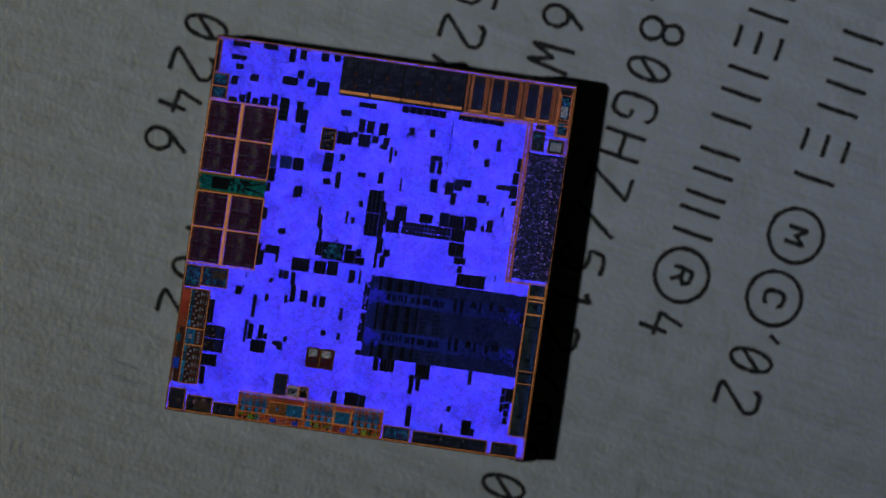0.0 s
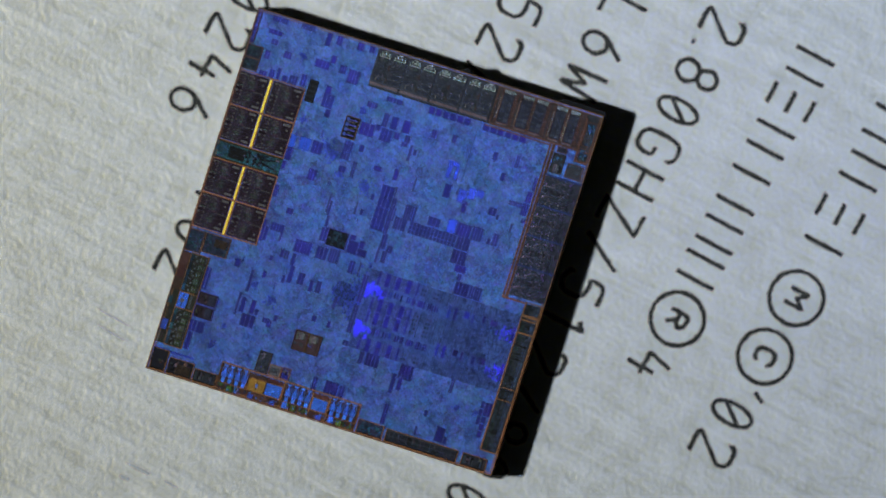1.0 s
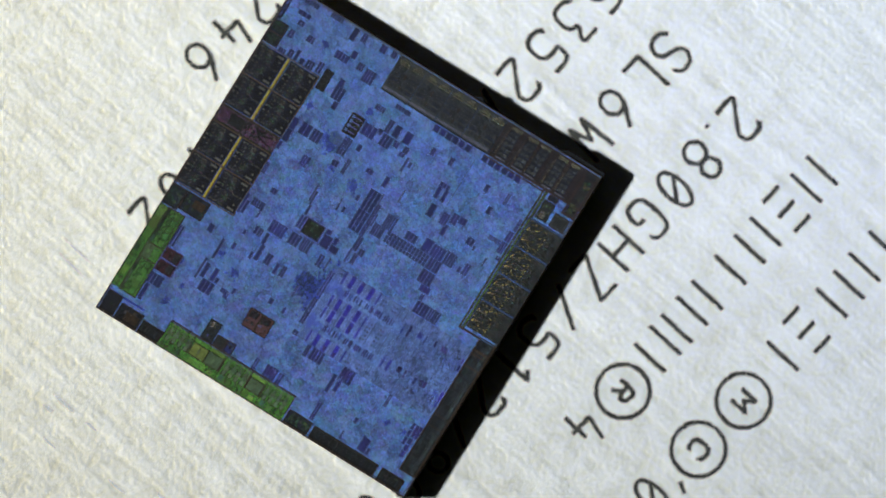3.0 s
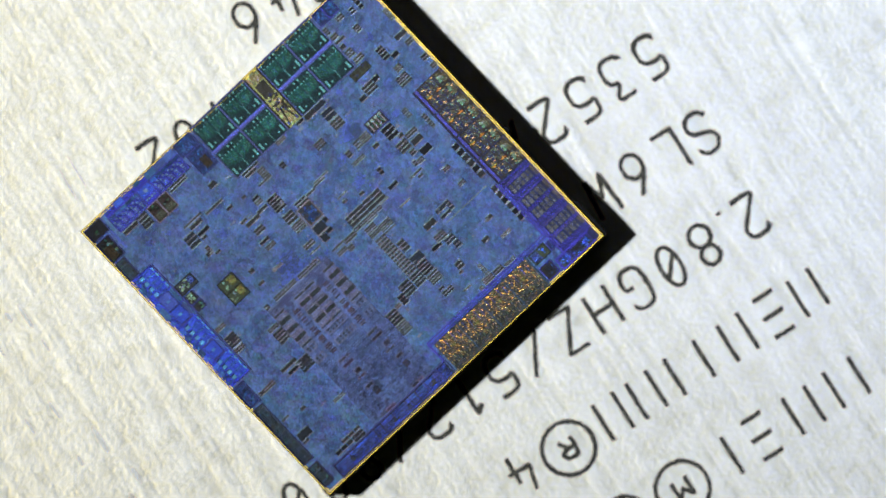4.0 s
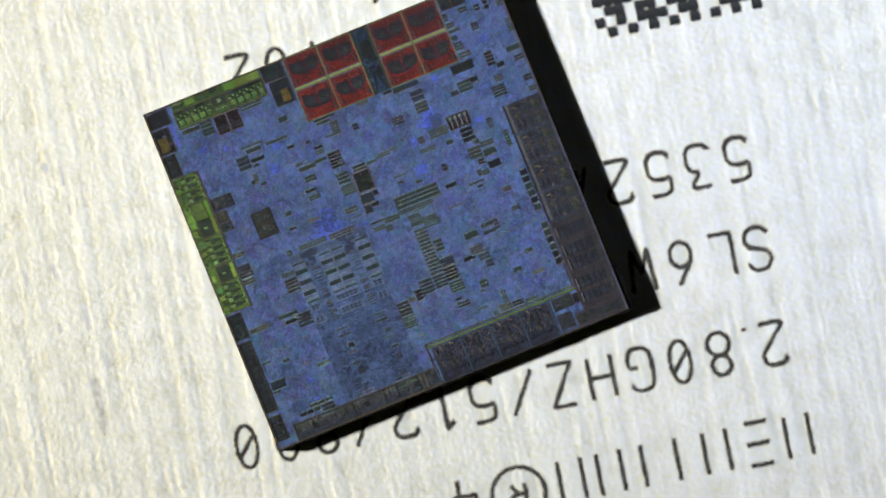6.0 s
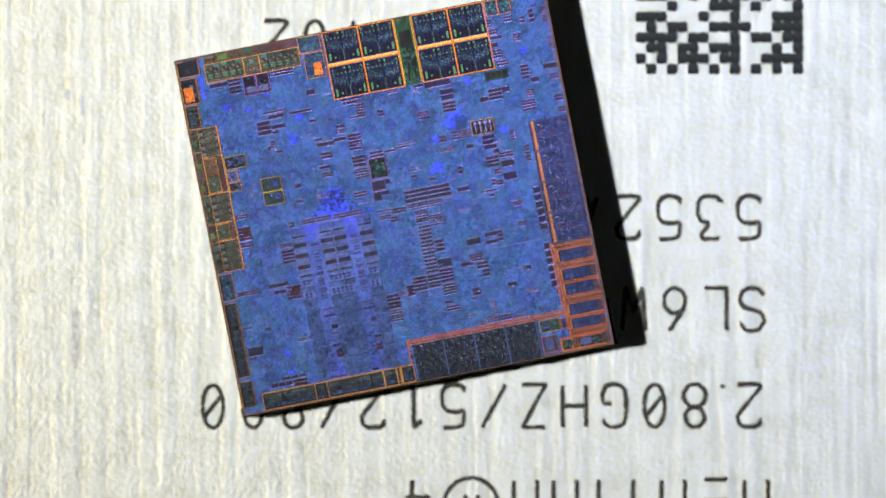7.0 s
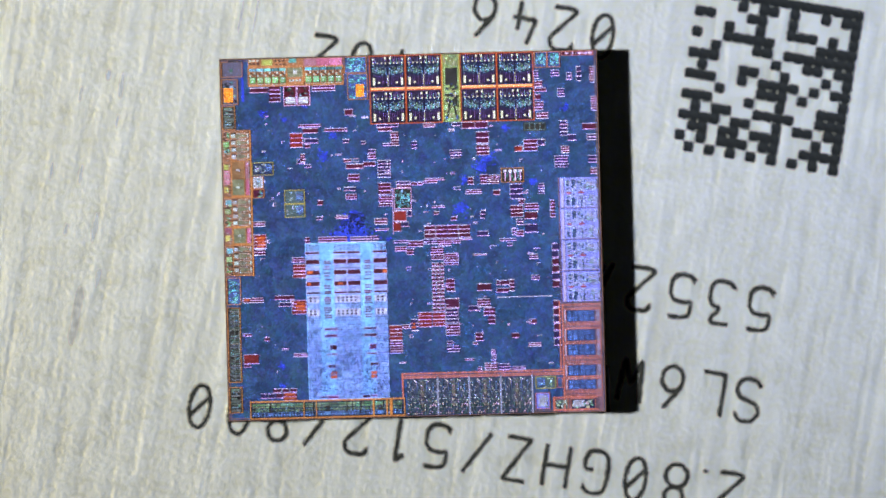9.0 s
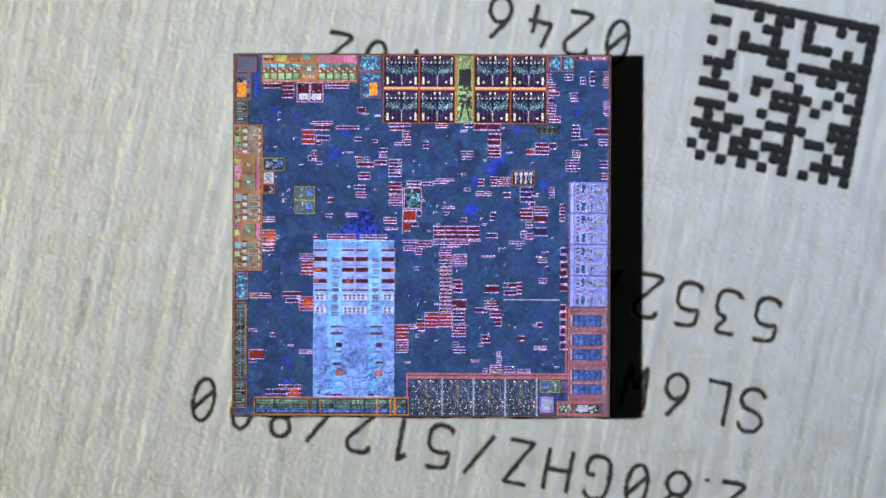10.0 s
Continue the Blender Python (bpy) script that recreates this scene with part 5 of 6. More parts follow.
def side_drivers():
    """The column of output drivers along one edge: three groups of four gates, with two framed cores between them."""
    b, c, f, peg, stub, leaf, sun, pink, sky = (Block() for _ in range(9))
    b.put(415.5, 222, 462, 480, 2)
    for y0, y1 in ((222, 274), (274, 340), (340, 393), (393, 425), (425, 480)):
        f.border(429, y0, 464, y1, 1.1, 4)
    f.put(463, 222, 465.4, 481, 4.2)
    for y in (262, 340, 393, 425):
        f.put(416, y, 430, y + 1.1, 4.3)
    for ys in ((228, 240, 252.5, 265), (345.5, 358, 370, 382), (429, 441, 453.5, 465.5)):
        for y in ys:
            # a pale gate head, a dark slot over it and a tail that narrows
            peg.put(430.5, y + 1, 438.5, y + 7.4, 4.6)
            c.put(431, y - 1.8, 438, y + 0.6, 4.7)
            for j in range(5):
                stub.put(440 + 3.5 * j, y - 0.6 + 0.7 * j, 443.5 + 3.5 * j, y + 8.2 - 0.7 * j, 4.6)
            c.put(440, y + 9, 458, y + 10, 4.4)
            peg.put(458.5, y, 461, y + 7, 4.4)
            for q in (y - 0.9, y + 8.3):
                peg.put(440, q, 457, q + 0.6, 4.75)
    for k in range(64):
        y = 224 + 4.0 * k
        (peg if k % 3 else c).put(460 + (k % 2), y, 462, y + 1.6, 4.9)
    clutter(c, 417, 263, 429, 342, 26, 0, 4.6, 3, 0.8)
    clutter(peg, 417, 224, 429, 478, 60, 0, 5.7, 2.6, 0.7)
    for y0, y1 in ((278, 307), (309, 337), (396, 422)):
        sun_core = Block()
        sun_core.put(431, y0, 452, y1, 4.6)
        sun_core.build("driver_core", [CORE if y0 < 300 else STUB], die, "plain gold block between the gates" if y0 < 300 else "plain brown block between the gates")
        f.border(429.6, y0 - 1.4, 453.4, y1 + 1.4, 1.1, 4.9)
        c.put(432, (y0 + y1) / 2 - 0.6, 451, (y0 + y1) / 2 + 0.6, 4.9)
        peg.put(438, (y0 + y1) / 2 - 2, 444, (y0 + y1) / 2 + 2, 5.2)
        pink.put(454.5, y0, 461.5, y1, 4.3)
    for y0, y1 in ((293, 318), (393.5, 406)):
        pink.put(416.5, y0, 427.5, y1, 3)
    for y in (282, 322, 408):
        sun.put(416.5, y, 424.5, y + 10, 3.1)
    for y in (242, 361, 446):
        leaf.put(417, y, 427, y + 9, 5.6)
    for y in (255, 345, 431):
        sky.put(418, y, 428.5, y + 9, 3.2)
    for y0, y1 in ((224, 262), (352, 392), (440, 478)):
        clutter(c, 416, y0, 429, y1, 26, 0, 3.5, 4.5, 1)
        clutter(leaf, 416, y0, 429, y1, 12, 0, 4.4, 5, 1.4)
    ob = b.build("driver_column", [IO], die, "column of orange output drivers")
    for name, piece, mat in (("driver_gate", peg, PALEGATE), ("gate_tail", stub, STUB), ("driver_pad", leaf, LEAFCELL), ("sun_pad", sun, SUNPAD),
                             ("sky_pad", sky, SKYCELL), ("driver_well", pink, PINKCELL), ("driver_cell", c, IODARK)):
        piece.build(name, [mat], ob, "", "stuff")
    f.build("driver_frame", [TRIM], ob)


def top_drivers():
    """Two rows of five drivers on both sides of a core, under a band of coloured wells."""
    b, c, f, sky, leaf, pink, sun, peg = (Block() for _ in range(8))
    b.put(464, 97, 631, 145, 2)
    sun.put(488, 98, 507, 108.5, 2.8)
    sky.put(536, 97.5, 549, 105, 3)
    pink.put(562, 98, 584, 111, 2.6)
    pink.put(584.4, 98, 607, 111, 2.7)
    pink.put(607.4, 98, 630, 111, 2.6)
    for x in (466, 472, 479):
        peg.put(x, 98.5, x + 4, 101.5, 3)
        c.put(x, 103, x + 4.5, 107, 3)
    for x in (511, 518, 525):
        c.put(x, 99, x + 3, 103, 3)
        c.put(x, 106, x + 5, 108, 3)
    for x0 in (465.5, 564):
        for k in range(5):
            x = x0 + 13.3 * k
            sky.put(x, 113.5, x + 11.8, 119, 3)
            for j in range(4):
                # a slanted dark bridge between the two pads
                c.put(x + 2 + 2.0 * j, 120.2 + 1.7 * j, x + 4.4 + 2.0 * j, 122.4 + 1.7 * j, 3.2 + 0.1 * j)
            peg.put(x + 0.6, 124.5, x + 4, 128, 3.1)
            peg.put(x + 8, 120.5, x + 11, 124, 3.1)
            leaf.put(x + 1, 129.5, x + 11, 139.5, 3.2)
            peg.put(x + 2.6, 131, x + 9, 133.2, 3.8)
            c.put(x + 11.9, 114, x + 12.9, 141, 3.3)
            c.put(x + 0.4, 128.5, x + 11.6, 129.4, 3.9)
            c.put(x + 0.4, 139.6, x + 11.6, 140.6, 3.9)
            peg.put(x + 4.6, 135.4, x + 7.4, 138, 3.9)
            peg.put(x + 1, 141.6, x + 10.6, 142.5, 3.9)
    core = Block()
    core.put(533, 113.5, 560, 130, 3)
    peg.put(543, 118, 550, 125, 3.6)
    c.put(535, 121, 542, 122.4, 3.6)
    c.put(551, 121, 558, 122.4, 3.6)
    for x in (536, 541, 547, 553):
        peg.put(x, 134, x + 3.4, 138, 3.6)
    f.border(463, 112, 632, 146, 1.3, 4)
    f.put(531, 112, 533, 145, 4.1)
    f.put(560, 112, 562, 145, 4.1)
    ob = b.build("driver_bank", [IOTOP], die, "row of orange and pink output drivers")
    core.build("driver_core", [STUB], ob, "plain brown block between the gates")
    for name, piece, mat in (("driver_gate", peg, TOPGATE), ("driver_pad", leaf, TOPPAD), ("sun_pad", sun, SUNPAD), ("sky_pad", sky, LINKCELL),
                             ("driver_well", pink, PINKCELL), ("driver_cell", c, IODARK)):
        piece.build(name, [mat], ob, "", "stuff")
    f.build("driver_frame", [TRIM], ob)
    glow = Block()
    glow.put(451.5, 106, 455.5, 172, 1.6)
    glow.build("blue_cloud", [BLUE], die, "bright blue strip beside the corner blocks")


side_drivers()
top_drivers()


def boxed(name, label, x0, y0, x1, y1, body, edge, inner=None, cell=CLUTTER, density=0.03):
    """A small macro: a body, a frame line, its own fine cells and a bright inset."""
    b, c, f = Block(), Block(), Block()
    b.put(x0, y0, x1, y1, 2.2)
    ob = b.build(name, [body], die, label)
    clutter(c, x0 + 1, y0 + 1, x1 - 1, y1 - 1, int((x1 - x0) * (y1 - y0) * density), 0, 3, 6, 1.2)
    c.build("fine_cell", [cell], ob, "", "stuff")
    f.border(x0 - 1, y0 - 1, x1 + 1, y1 + 1, 1.1, 4.6)
    f.build("frame_line", [edge], ob)
    if inner:
        mat, ix0, iy0, ix1, iy1 = inner
        i = Block()
        if mat is AMBER:
            # windings: broken rings one inside the other, with a tail
            for k in range(3):
                i.border(ix0 + 3.1 * k, iy0 + 3.4 * k, ix1 - 3.1 * k, iy1 - 3.4 * k, 2.1, 4.4 + 0.1 * k)
            i.put((ix0 + ix1) / 2 - 1.2, iy0 + 6, (ix0 + ix1) / 2 + 1.2, iy1 + 1, 4.9)
            clutter(i, ix0 + 1, iy0 + 1, ix1 - 1, iy1 - 1, 16, 0, 5, 5, 1.5)
        else:
            for k in range(5):
                h = (iy1 - iy0) / 5
                i.put(ix0 + rng.uniform(0, 1.5), iy0 + k * h, ix1 - rng.uniform(0, 1.5), iy0 + (k + 0.72) * h, 4.4)
            clutter(i, ix0 - 1, iy0 - 1, ix1 + 1, iy1 + 1, 12, 0, 4.5, 4, 1)
        i.build("inset", [mat], ob)
    return ob


boxed("corner_macro", "plain grey-violet corner block", 417, 101, 453, 127, PURPLE, TRIM, None, CLUTTER, 0.004)
boxed("coil_macro", "small framed macro with an amber inset", 417, 132, 444, 176, PURPLE, TRIM, (AMBER, 420, 147, 436, 172))
boxed("coil_macro", "small framed macro with an amber inset", 639, 128, 673, 172, INSET, TRIM, (AMBER, 653, 146, 667, 168), LINKCELL, 0.03)
boxed("link_macro", "small pale macro beside the drivers", 634, 98, 672, 125, INSET, TRIM, None, LINKCELL, 0.05)
boxed("link_macro", "small green macro beside the memory", 970, 98, 990, 124, INSET, TRIM, None, LINKCELL, 0.06)
boxed("link_macro", "small orange macro near the corner", 992, 98, 1013, 124, INSET, ORANGE, None, LINKCELL, 0.06)
boxed("link_macro", "small red macro at the corner", 1017, 98, 1072, 104, CELL, ORANGE, None, LINE, 0.05)
boxed("twin_macro", "macro split in a dark and a pale half", 526, 147, 547, 180, TWIN, LINE, (TWINPALE, 528, 166, 546, 178))
boxed("twin_macro", "macro split in a dark and a pale half", 550, 147, 571, 180, TWIN, LINE, (TWINPALE, 551, 166, 569, 178))
boxed("fuse_macro", "small pale macro with a red foot", 467, 306, 485, 325, WHITE, TRIM, None, SAGE, 0.05)
boxed("fuse_macro", "small dark red macro", 467, 328, 486, 342, CELL, TRIM)
boxed("sensor_macro", "yellow-framed macro with blue cells", 467, 281, 503, 302, ARRAY, YELLOW, (BLUECELL, 490, 284, 502, 296), SAGE)
boxed("sensor_macro", "yellow-framed macro with blue cells", 523, 331, 557, 354, SENSOR, YELLOW, (SENSORIN, 542, 334, 556, 350), SAGE, 0.01)
boxed("sensor_macro", "yellow-framed macro with blue cells", 523, 356, 557, 378, SENSOR, YELLOW, (SENSORIN, 542, 358, 556, 374), SAGE, 0.01)
boxed("clock_macro", "dark framed macro with pale cells", 716, 333, 745, 368, BLACK, LINE, None, LINKCELL, 0.05)
boxed("register_macro", "near-black macro with pale bars", 906, 302, 944, 326, BLACK, TRIM)
boxed("register_macro", "near-black macro with pale dots", 947, 222, 985, 236, GREYFILL, BLACK, None, IOCELL, 0.01)
pits = Block()
for k in range(4):
    pits.put(949 + 9.2 * k, 224, 955.5 + 9.2 * k, 234, 4.6)
pits.build("dark_cell", [BLACK], die)
for k in range(4):
    b = Block()
    b.put(909 + 9 * k, 304, 915 + 9 * k, 309, 4)
    b.put(911 + 9 * k, 309, 913 + 9 * k, 324, 4)
    b.build("pale_bar", [LINE], die)


def banded(y0, y1):
    """A small rim macro of pale and dark bands."""
    ob = boxed("edge_macro", "small macro of pale and navy bands on the rim", 417, y0, 438, y1, BLACK, TRIM, None, CLUTTER, 0.02)
    p = Block()
    h = y1 - y0
    for u, t, n in ((0.04, 0.1, 14), (0.16, 0.03, 17), (0.3, 0.05, 15), (0.42, 0.04, 10), (0.5, 0.12, 16), (0.66, 0.03, 17), (0.76, 0.06, 12), (0.87, 0.1, 15)):
        p.put(420, y0 + h * u, 420 + n, y0 + h * (u + t), 4.3)
    for x in (419, 427, 435.5):
        p.put(x, y0 + 2, x + 0.9, y1 - 2, 4.5)
    p.build("pale_band", [RUNG], ob, "", "stuff")


banded(180, 220)
boxed("edge_macro", "small macro of yellow and blue cells on the rim", 417, 484, 440, 530, INSET, TRIM, None, LINKCELL, 0.05)
ladder = boxed("edge_macro", "narrow ladder of pale cells on the rim", 417, 537, 438, 668, BLACK, TRIM, None, CLUTTER, 0.01)
rungs = Block()
for k in range(36):
    y = 539 + 3.55 * k
    if k not in (11, 12, 24):
        rungs.put(419 + rng.uniform(0, 2), y, 436.5, y + 1.5, 4.4)
        rungs.put(420 + 4 * (k % 2), y + 1.9, 424 + 4 * (k % 2), y + 3, 4.5)
for x in (418.6, 427.5, 435.6):
    rungs.put(x, 539, x + 1.1, 666, 4.8)
rungs.build("rung", [RUNG], ladder, "", "stuff")
banded(678, 722)
dashes = Block()
for x, n in ((429, 6), (437, 7), (447, 8)):
    dashes.put(x, 99, x + n, 101, 5.4)
dashes.build("corner_dash", [BLACK], die, "dark dashes on the corner's rim", "stuff")
embers = Block()
for x, y, w, h, n in ((470, 412, 18, 20, 4), (536, 529, 20, 17, 3), (513, 690, 21, 13, 2), (740, 571, 10, 12, 2), (446, 521, 10, 6, 1)):
    for k in range(n):
        embers.put(x + rng.uniform(0, 4), y + h * k / n, x + w - rng.uniform(0, 4), y + h * (k + 0.68) / n, 3.7)
embers.build("ember_cell", [EMBER], die, "small orange patches among the cells", "stuff")


def bond_block():
    """Four lavender bond sections on the edge, each one mirrored about its own middle."""
    cells = ((1018, 4, 7, 12), (1027, 3, 9, 17), (1038, 5, 4, 9), (1043.5, 2, 4.5, 14), (1050, 4, 4, 6), (1050, 12, 4, 8), (1070, 3, 4, 6),
             (1038, 16, 9, 3), (1018, 18, 7, 4), (1027, 21.5, 9, 3.5), (1039, 21, 10, 3), (1070, 12, 4, 9))
    for k in range(4):
        y0, y1 = 321 + 55.5 * k, 375.5 + 55.5 * k
        m = (y0 + y1) / 2
        b, c, g, q, plate_cell, dark = (Block() for _ in range(6))
        b.put(1006, y0, 1074.5, y1, 2.2)
        ob = b.build("bond_section", [PAD], die, "lavender bonding section with pale cells")
        rng_cell = random.Random(31)
        for x, y, w, h in cells:
            for top in (y0 + y, y1 - y - h):
                plate_cell.put(x, top, min(x + w, 1074), top + h, 3.2)
                dark.put(x + 0.9, top + 0.9, min(x + w, 1074) - 0.9, top + h - 0.9, 3.4)
        for side in (-1, 1):
            for i in range(70):
                x, y = rng_cell.uniform(1017, 1071), rng_cell.uniform(1, 26)
                w, h = rng_cell.choice(((0.9, 5), (0.9, 3), (4, 0.9), (6, 0.9), (2, 2))) if side < 0 else rng_cell.choice(((0.9, 4), (5, 0.9), (2.2, 1.6)))
                (c if i % 3 else g).put(x, m + side * y - h / 2, min(x + w, 1074), m + side * y + h / 2, 3.8 + (i % 30) * 0.02)
            for i in range(9):
                x, y = rng_cell.uniform(1054, 1064), rng_cell.uniform(6, 20)
                g.put(x, m + side * y - 2, x + rng_cell.uniform(3, 6), m + side * y + rng_cell.uniform(0, 3), 4.6 + 0.02 * i)
        q.put(1018, m - 1.6, 1029, m + 0.2, 5.6)
        q.put(1040, m - 1.2, 1050, m + 1.2, 5.6)
        q.put(1021, m + 0.4, 1026, m + 2, 5.6)
        q.put(1044, m - 4, 1046, m - 1, 5.6)
        dark.build("navy_inset", [NAVY], ob, "", "stuff")
        plate_cell.build("bond_plate", [PADPLATE], ob, "", "stuff")
        c.build("bond_cell", [PADCELL], ob, "", "stuff")
        g.build("sage_cell", [SAGE], ob, "", "stuff")
        q.build("rust_mark", [RUSTMARK], ob, "", "stuff")
        mk = Block()
        for j in range(2):
            yy = y0 + 8 + 27 * j
            for i in range(7):
                mk.put(1063.5 + rng.uniform(0, 2), yy + 2.3 * i, 1071 - (i % 3), yy + 2.3 * i + 1.1, 6.2)
            # a bracket round the row
            mk.put(1061.4, yy - 2, 1062.8, yy + 16, 6.2)
            mk.put(1061.4, yy - 3.2, 1067, yy - 2, 6.3)
            mk.put(1061.4, yy + 16, 1067, yy + 17.2, 6.3)
            mk.put(1071.6, yy + 3, 1072.8, yy + 11, 6.3)
        mk.build("rim_mark", [MARK], ob, "", "stuff")
        f = Block()
        f.put(1009.5, y0 + 1.5, 1014.5, y1 - 1.5, 4)
        f.build("bond_bar", [BONDBAR], ob)
        e = Block()
        e.put(1005, y0, 1007, y1, 4.1)
        e.put(1006, y1 - 1.4, 1074.5, y1, 4.2)
        e.build("frame_line", [MAUVE], ob)


def rust_frames():
    bed = Block()
    bed.put(1005, 543, 1075, 736, 1.5)
    bed.build("driver_bed", [MAUVE], die, "dull mauve ground under the edge drivers")
    rows = [(720, 660, 1006, 663, 3.2), (720, 665, 1006, 670, 3.4), (1000.5, 540, 1003, 660, 3.3), (720.5, 660, 723.5, 706, 3.7), (1005.5, 545, 1008, 735, 3.3),
            (988, 709, 1066, 712, 3.6), (988, 731, 1066, 734, 3.6), (986, 709, 989, 734, 3.8)]
    for y in (545, 552, 580, 587, 613, 640, 647, 674, 700, 706):
        rows += [(1008, y, 1074, y + 1.1, 3.2 + (y % 7) * 0.05), (1008, y + 2.4, 1074, y + 3.3, 3.1 + (y % 7) * 0.05)]
    for r in rows:
        f = Block()
        f.put(*r)
        f.build("supply_rail", [ORANGE], die, "rust-orange supply rail along the rim")
    shine = Block()
    shine.put(724, 666.6, 1004, 668.3, 4.4)
    for x in range(726, 1000, 9):
        shine.put(x, 661, x + 5, 661.9, 4.4)
    shine.build("rail_crest", [PINKCELL], die, "pale pink crest on the supply rail")
    for y0, y1 in ((556, 577), (590, 611), (616, 637), (653, 673), (679, 697)):
        edge_driver(y0, y1)
    boxed("edge_driver", "orange-framed driver with pale cells", 990, 714, 1012, 731, GREYFILL, ORANGE, None, IOCELL, 0.06)
    boxed("edge_driver", "orange-framed driver with pale cells", 1018, 714, 1060, 731, ARRAY, ORANGE, (WHITE, 1021, 716, 1042, 728), IOCELL, 0.06)
    boxed("pump_macro", "yellow-framed macro with a blue end", 957, 673, 991, 693, GREYFILL, YELLOW, (BLUECELL, 958, 674, 973, 692), IOCELL, 0.012)
    boxed("pump_macro", "plain navy macro in a thin frame", 995, 676, 1003, 692, INSET, ORANGE, None, BLUECELL, 0.01)
    boxed("pump_macro", "orange-framed macro with a white inset", 956, 702, 980, 729, PAD, ORANGE, (WHITE, 960, 706, 976, 726), IOCELL, 0.02)


def edge_driver(y0, y1):
    """A framed box with three blue columns, rungs across it and pale marks at its outer end."""
    b, c, d, f, m, p = (Block() for _ in range(6))
    b.put(1013, y0, 1063, y1, 2.2)
    ob = b.build("edge_driver", [NAVY], die, "orange-framed driver with blue cells")
    half = (y0 + y1) / 2
    for x, w in ((1016, 6), (1025, 7), (1036, 7), (1046, 7), (1056, 5)):
        for top in (y0 + 2, half + 1.2):
            c.put(x, top, x + w, top + (y1 - y0) / 2 - 3.2, 3)
            c.put(x + w * 0.4, top + 1.2, x + w * 0.6, top + (y1 - y0) / 2 - 4.4, 3.7)
    clutter(c, 1014, y0 + 1, 1063, y1 - 1, 22, 0, 4, 2.2, 0.8)
    n = 5
    for k in range(n):
        y = y0 + 2 + (y1 - y0 - 4) * k / (n - 1)
        d.put(1014, y - 0.5, 1063, y + 0.5, 3.4)
        for x in (1022, 1033, 1044, 1055):
            d.put(x, y + 1, x + 1.2, y + 2.6, 3.6)
    for x in range(1015, 1063, 4):
        m.put(x, y0 - 3, x + 1.2, y0 - 0.6, 3.4)
    for k in range(7):
        y = y0 + 1 + (y1 - y0 - 3) * k / 6
        m.put(1065 + rng.uniform(0, 2), y, 1072, y + 1.5, 3.4)
    p.put(1009.5, y0, 1012, y1, 3.6)
    f.border(1012, y0 - 1, 1074, y1 + 1, 1.0, 4.6)
    c.build("driver_tile", [DRIVERTILE], ob, "", "stuff")
    d.build("rung", [INSET], ob, "", "stuff")
    m.build("rim_mark", [MARK], ob, "", "stuff")
    p.build("end_bar", [BONDBAR], ob)
    f.build("frame_line", [ORANGE], ob)


def analog_array():
    """Four alike sections of fine mixed circuits."""
    for k in range(4):
        x0, x1 = 729 + 55.6 * k, 783 + 55.6 * k
        own = random.Random(77)
        b, c, d, t, blue = (Block() for _ in range(5))
        b.put(x0, 671, x1, 736, 2.2)
        ob = b.build("analog_section", [ARRAY], die, "dark section of mixed fine circuits")
        rim = Block()
        half = (x0 + x1) / 2
        for i in range(9):
            for j in range(19):
                # small bars that repeat on both sides of the spine
                x, y = 1.2 + i * 2.9, 673 + j * 3.25
                w, n = ((1.1, own.uniform(1.6, 3.0)), (2.4, own.uniform(0.8, 1.8)), (1.8, 1.6))[own.randrange(3)]
                for q in (x0 + x, x1 - x - w):
                    (rim if y > 710 else c).put(q, y, q + w, y + n, 3 + 0.05 * own.random())
        for i in range(44):
            x, y = own.uniform(2, 22), 674 + 50 * own.random() ** 1.3
            w, n = own.uniform(0.9, 2.6), own.uniform(0.9, 2.0)
            for q in (x0 + x, x1 - x - w):
                (d if y < 706 else rim).put(q, y, q + w, y + n, 5 + 0.03 * i)
        for xx in (x0 + 7, x0 + 18, x0 + 35, x0 + 46):
            t2 = own.uniform(674, 690)
            blue.put(xx, t2, xx + 0.9, t2 + 16, 7.4)
        # the tan spine with a knot in its middle
        for i in range(24):
            y = 674 + own.uniform(0, 58)
            n = own.uniform(1, 3.4)
            t.put(half - n, y, half + n, y + own.uniform(0.8, 2.4), 6.5 + 0.03 * i)
        for k2 in range(5):
            n = 4.2 * math.sin(math.pi * (k2 + 0.7) / 5.4)
            t.put(half - n, 689 + 2 * k2, half + n, 690.4 + 2 * k2, 7.6)
        # the bright row near the rim
        for i in range(11):
            x = x0 + 3 + i * 4.6 + own.uniform(-0.6, 0.6)
            rim.put(x, 716 + own.uniform(0, 3), x + own.uniform(1.4, 3.0), 719 + own.uniform(0, 4), 8.2)
        c.build("fine_cell", [ANACELL], ob, "", "stuff")
        d.build("bright_cell", [ANACELL], ob, "", "stuff")
        rim.build("rim_cell", [ANARIM], ob, "", "stuff")
        blue.build("blue_wire", [BLUECELL], ob, "", "stuff")
        t.build("tan_spine", [ANASPINE], ob, "", "stuff")
        f = Block()
        f.put(x1 - 1, 668, x1 + 2.2, 736, 4.8)
        f.build("frame_line", [ENDLINE], ob)


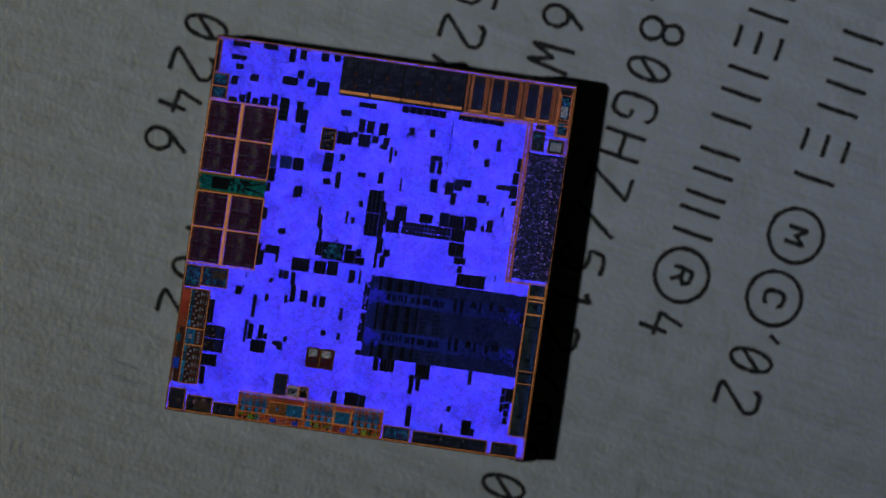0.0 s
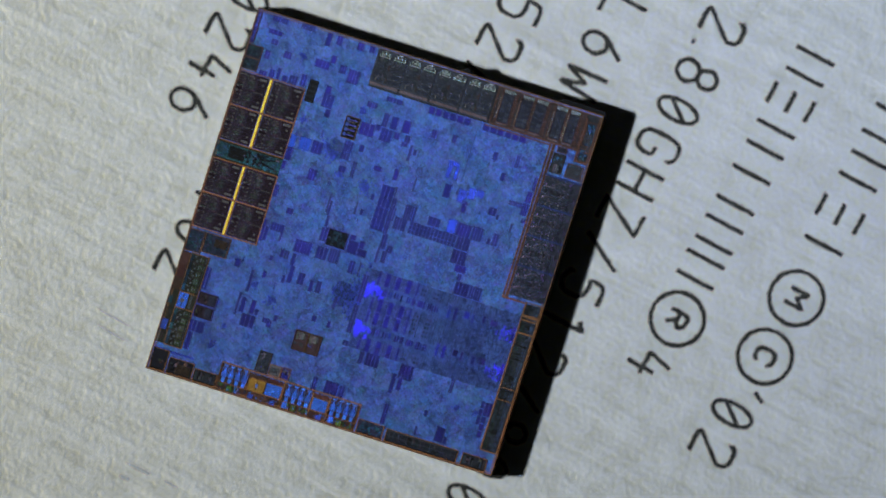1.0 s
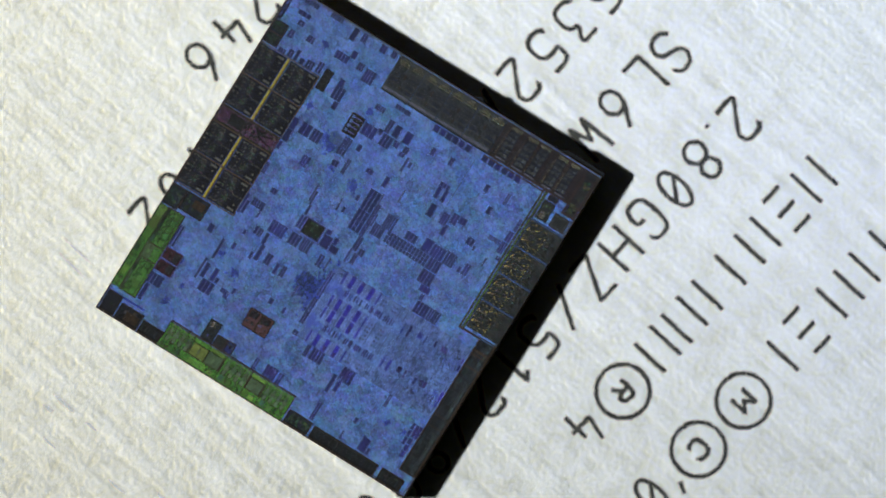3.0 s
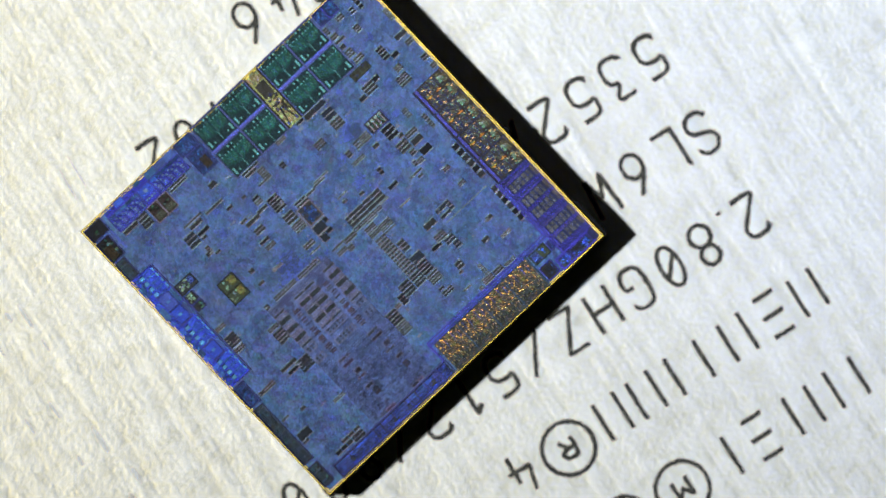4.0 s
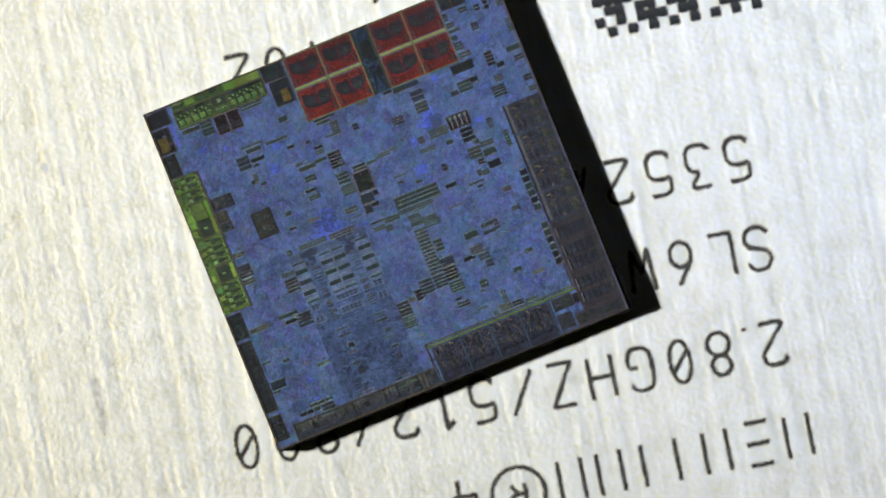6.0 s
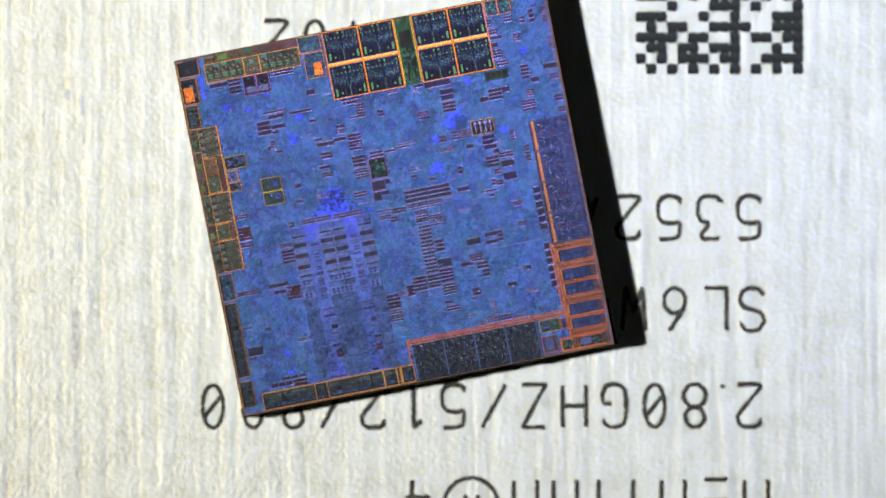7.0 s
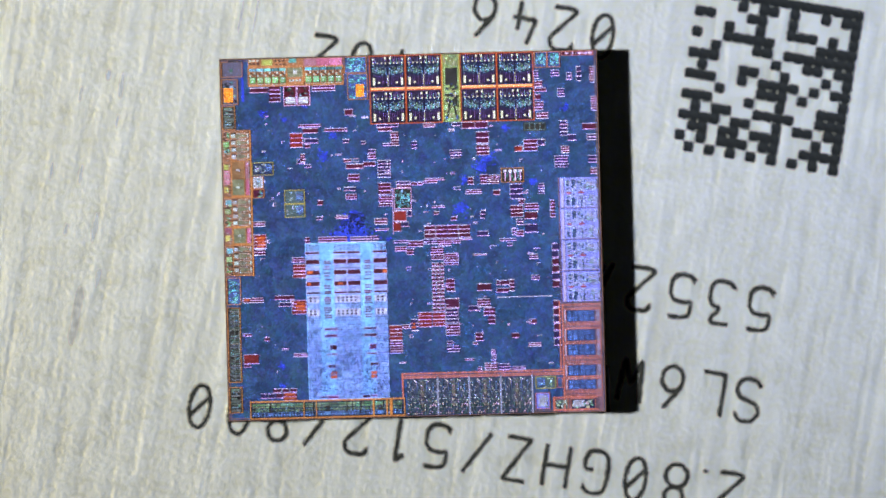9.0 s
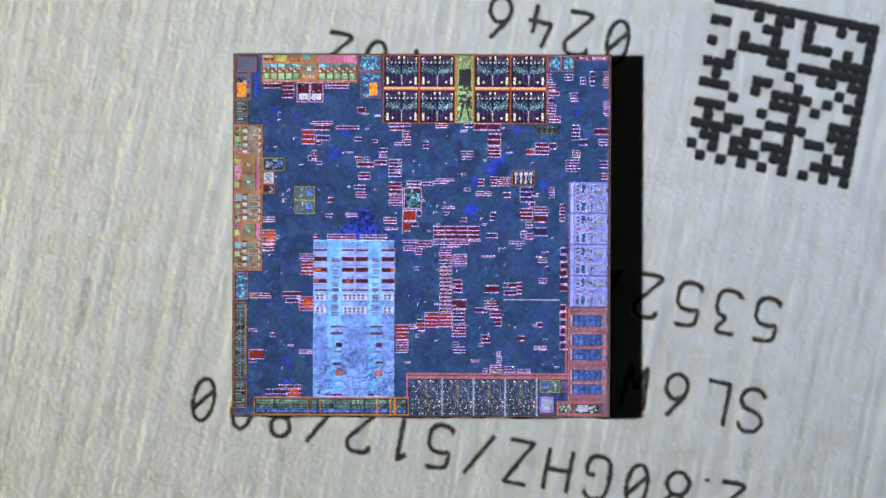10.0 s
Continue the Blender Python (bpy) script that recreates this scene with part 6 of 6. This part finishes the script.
def bottom_strip():
    """A long strip: a green band, a row of fine teeth and a row of pale blue pads, cut by dark and rust-coloured uprights."""
    b, c, d, e, f = (Block() for _ in range(5))
    own = random.Random(12)
    b.put(454, 706, 722, 733, 2.2)
    x = 456.0
    while x < 720:
        n = min(own.choice((8, 12, 18, 24)), 721 - x)
        c.put(x, 708, x + n - 0.8, 712 + own.uniform(-0.6, 0.6), 3)
        c.put(x, 712.8, x + n - 1.4, 715.6, 3.1)
        x += n
    for k in range(106):
        x = 455.5 + 2.5 * k
        c.put(x, 716.6 + own.uniform(0, 1.5), x + 1.3, 722 + own.uniform(-1, 1.5), 3.4)
        d.put(x, 723.4, x + 1.5, 725.2, 3.5)
        if k % 2 == 0:
            d.put(x, 726.6, x + 3.6, 730.4, 3.6)
    for x in (488, 546, 560, 588, 620, 634, 648, 683, 702):
        x += own.uniform(-3, 3)
        e.put(x, 707, x + own.uniform(1.2, 2.4), 722 + own.uniform(0, 8), 4.2)
    for x in (487, 587, 680):
        # dark pillars with a blue foot
        e.put(x - 2, 714, x + 5, 727, 4.0)
        d.put(x - 3.5, 724, x + 6.5, 729, 4.5)
    for k in range(46):
        x, y = own.uniform(456, 716), own.uniform(714, 730)
        (e if k % 2 else d).put(x, y, x + own.uniform(1, 3), y + own.uniform(0.8, 3), 4.7 + 0.02 * k)
    ob = b.build("strip_driver", [ARRAY], die, "long green strip of drivers on the rim")
    c.build("strip_cell", [STRIP], ob, "", "stuff")
    d.build("strip_pad", [STRIPBLUE], ob, "", "stuff")
    e.build("strip_slot", [BLACK], ob, "", "stuff")
    f.border(452, 703, 725, 735, 1.6, 5.6)
    f.put(454, 704.8, 722, 705.8, 5.5)
    for x, n in ((546, 1.4), (568, 1.4), (668, 3), (692, 2.4), (698, 5)):
        f.put(x, 705, x + n, 733, 5.4)
    f.build("frame_line", [TRIM], ob)


bond_block()
rust_frames()
analog_array()
bottom_strip()


def motions():
    rows = [(t, pose(x * MM, y * MM, 0, 0, 0, turn)) for t, x, y, turn in TURN]
    walk(plate, rows)
    walk(die, rows)


motions()
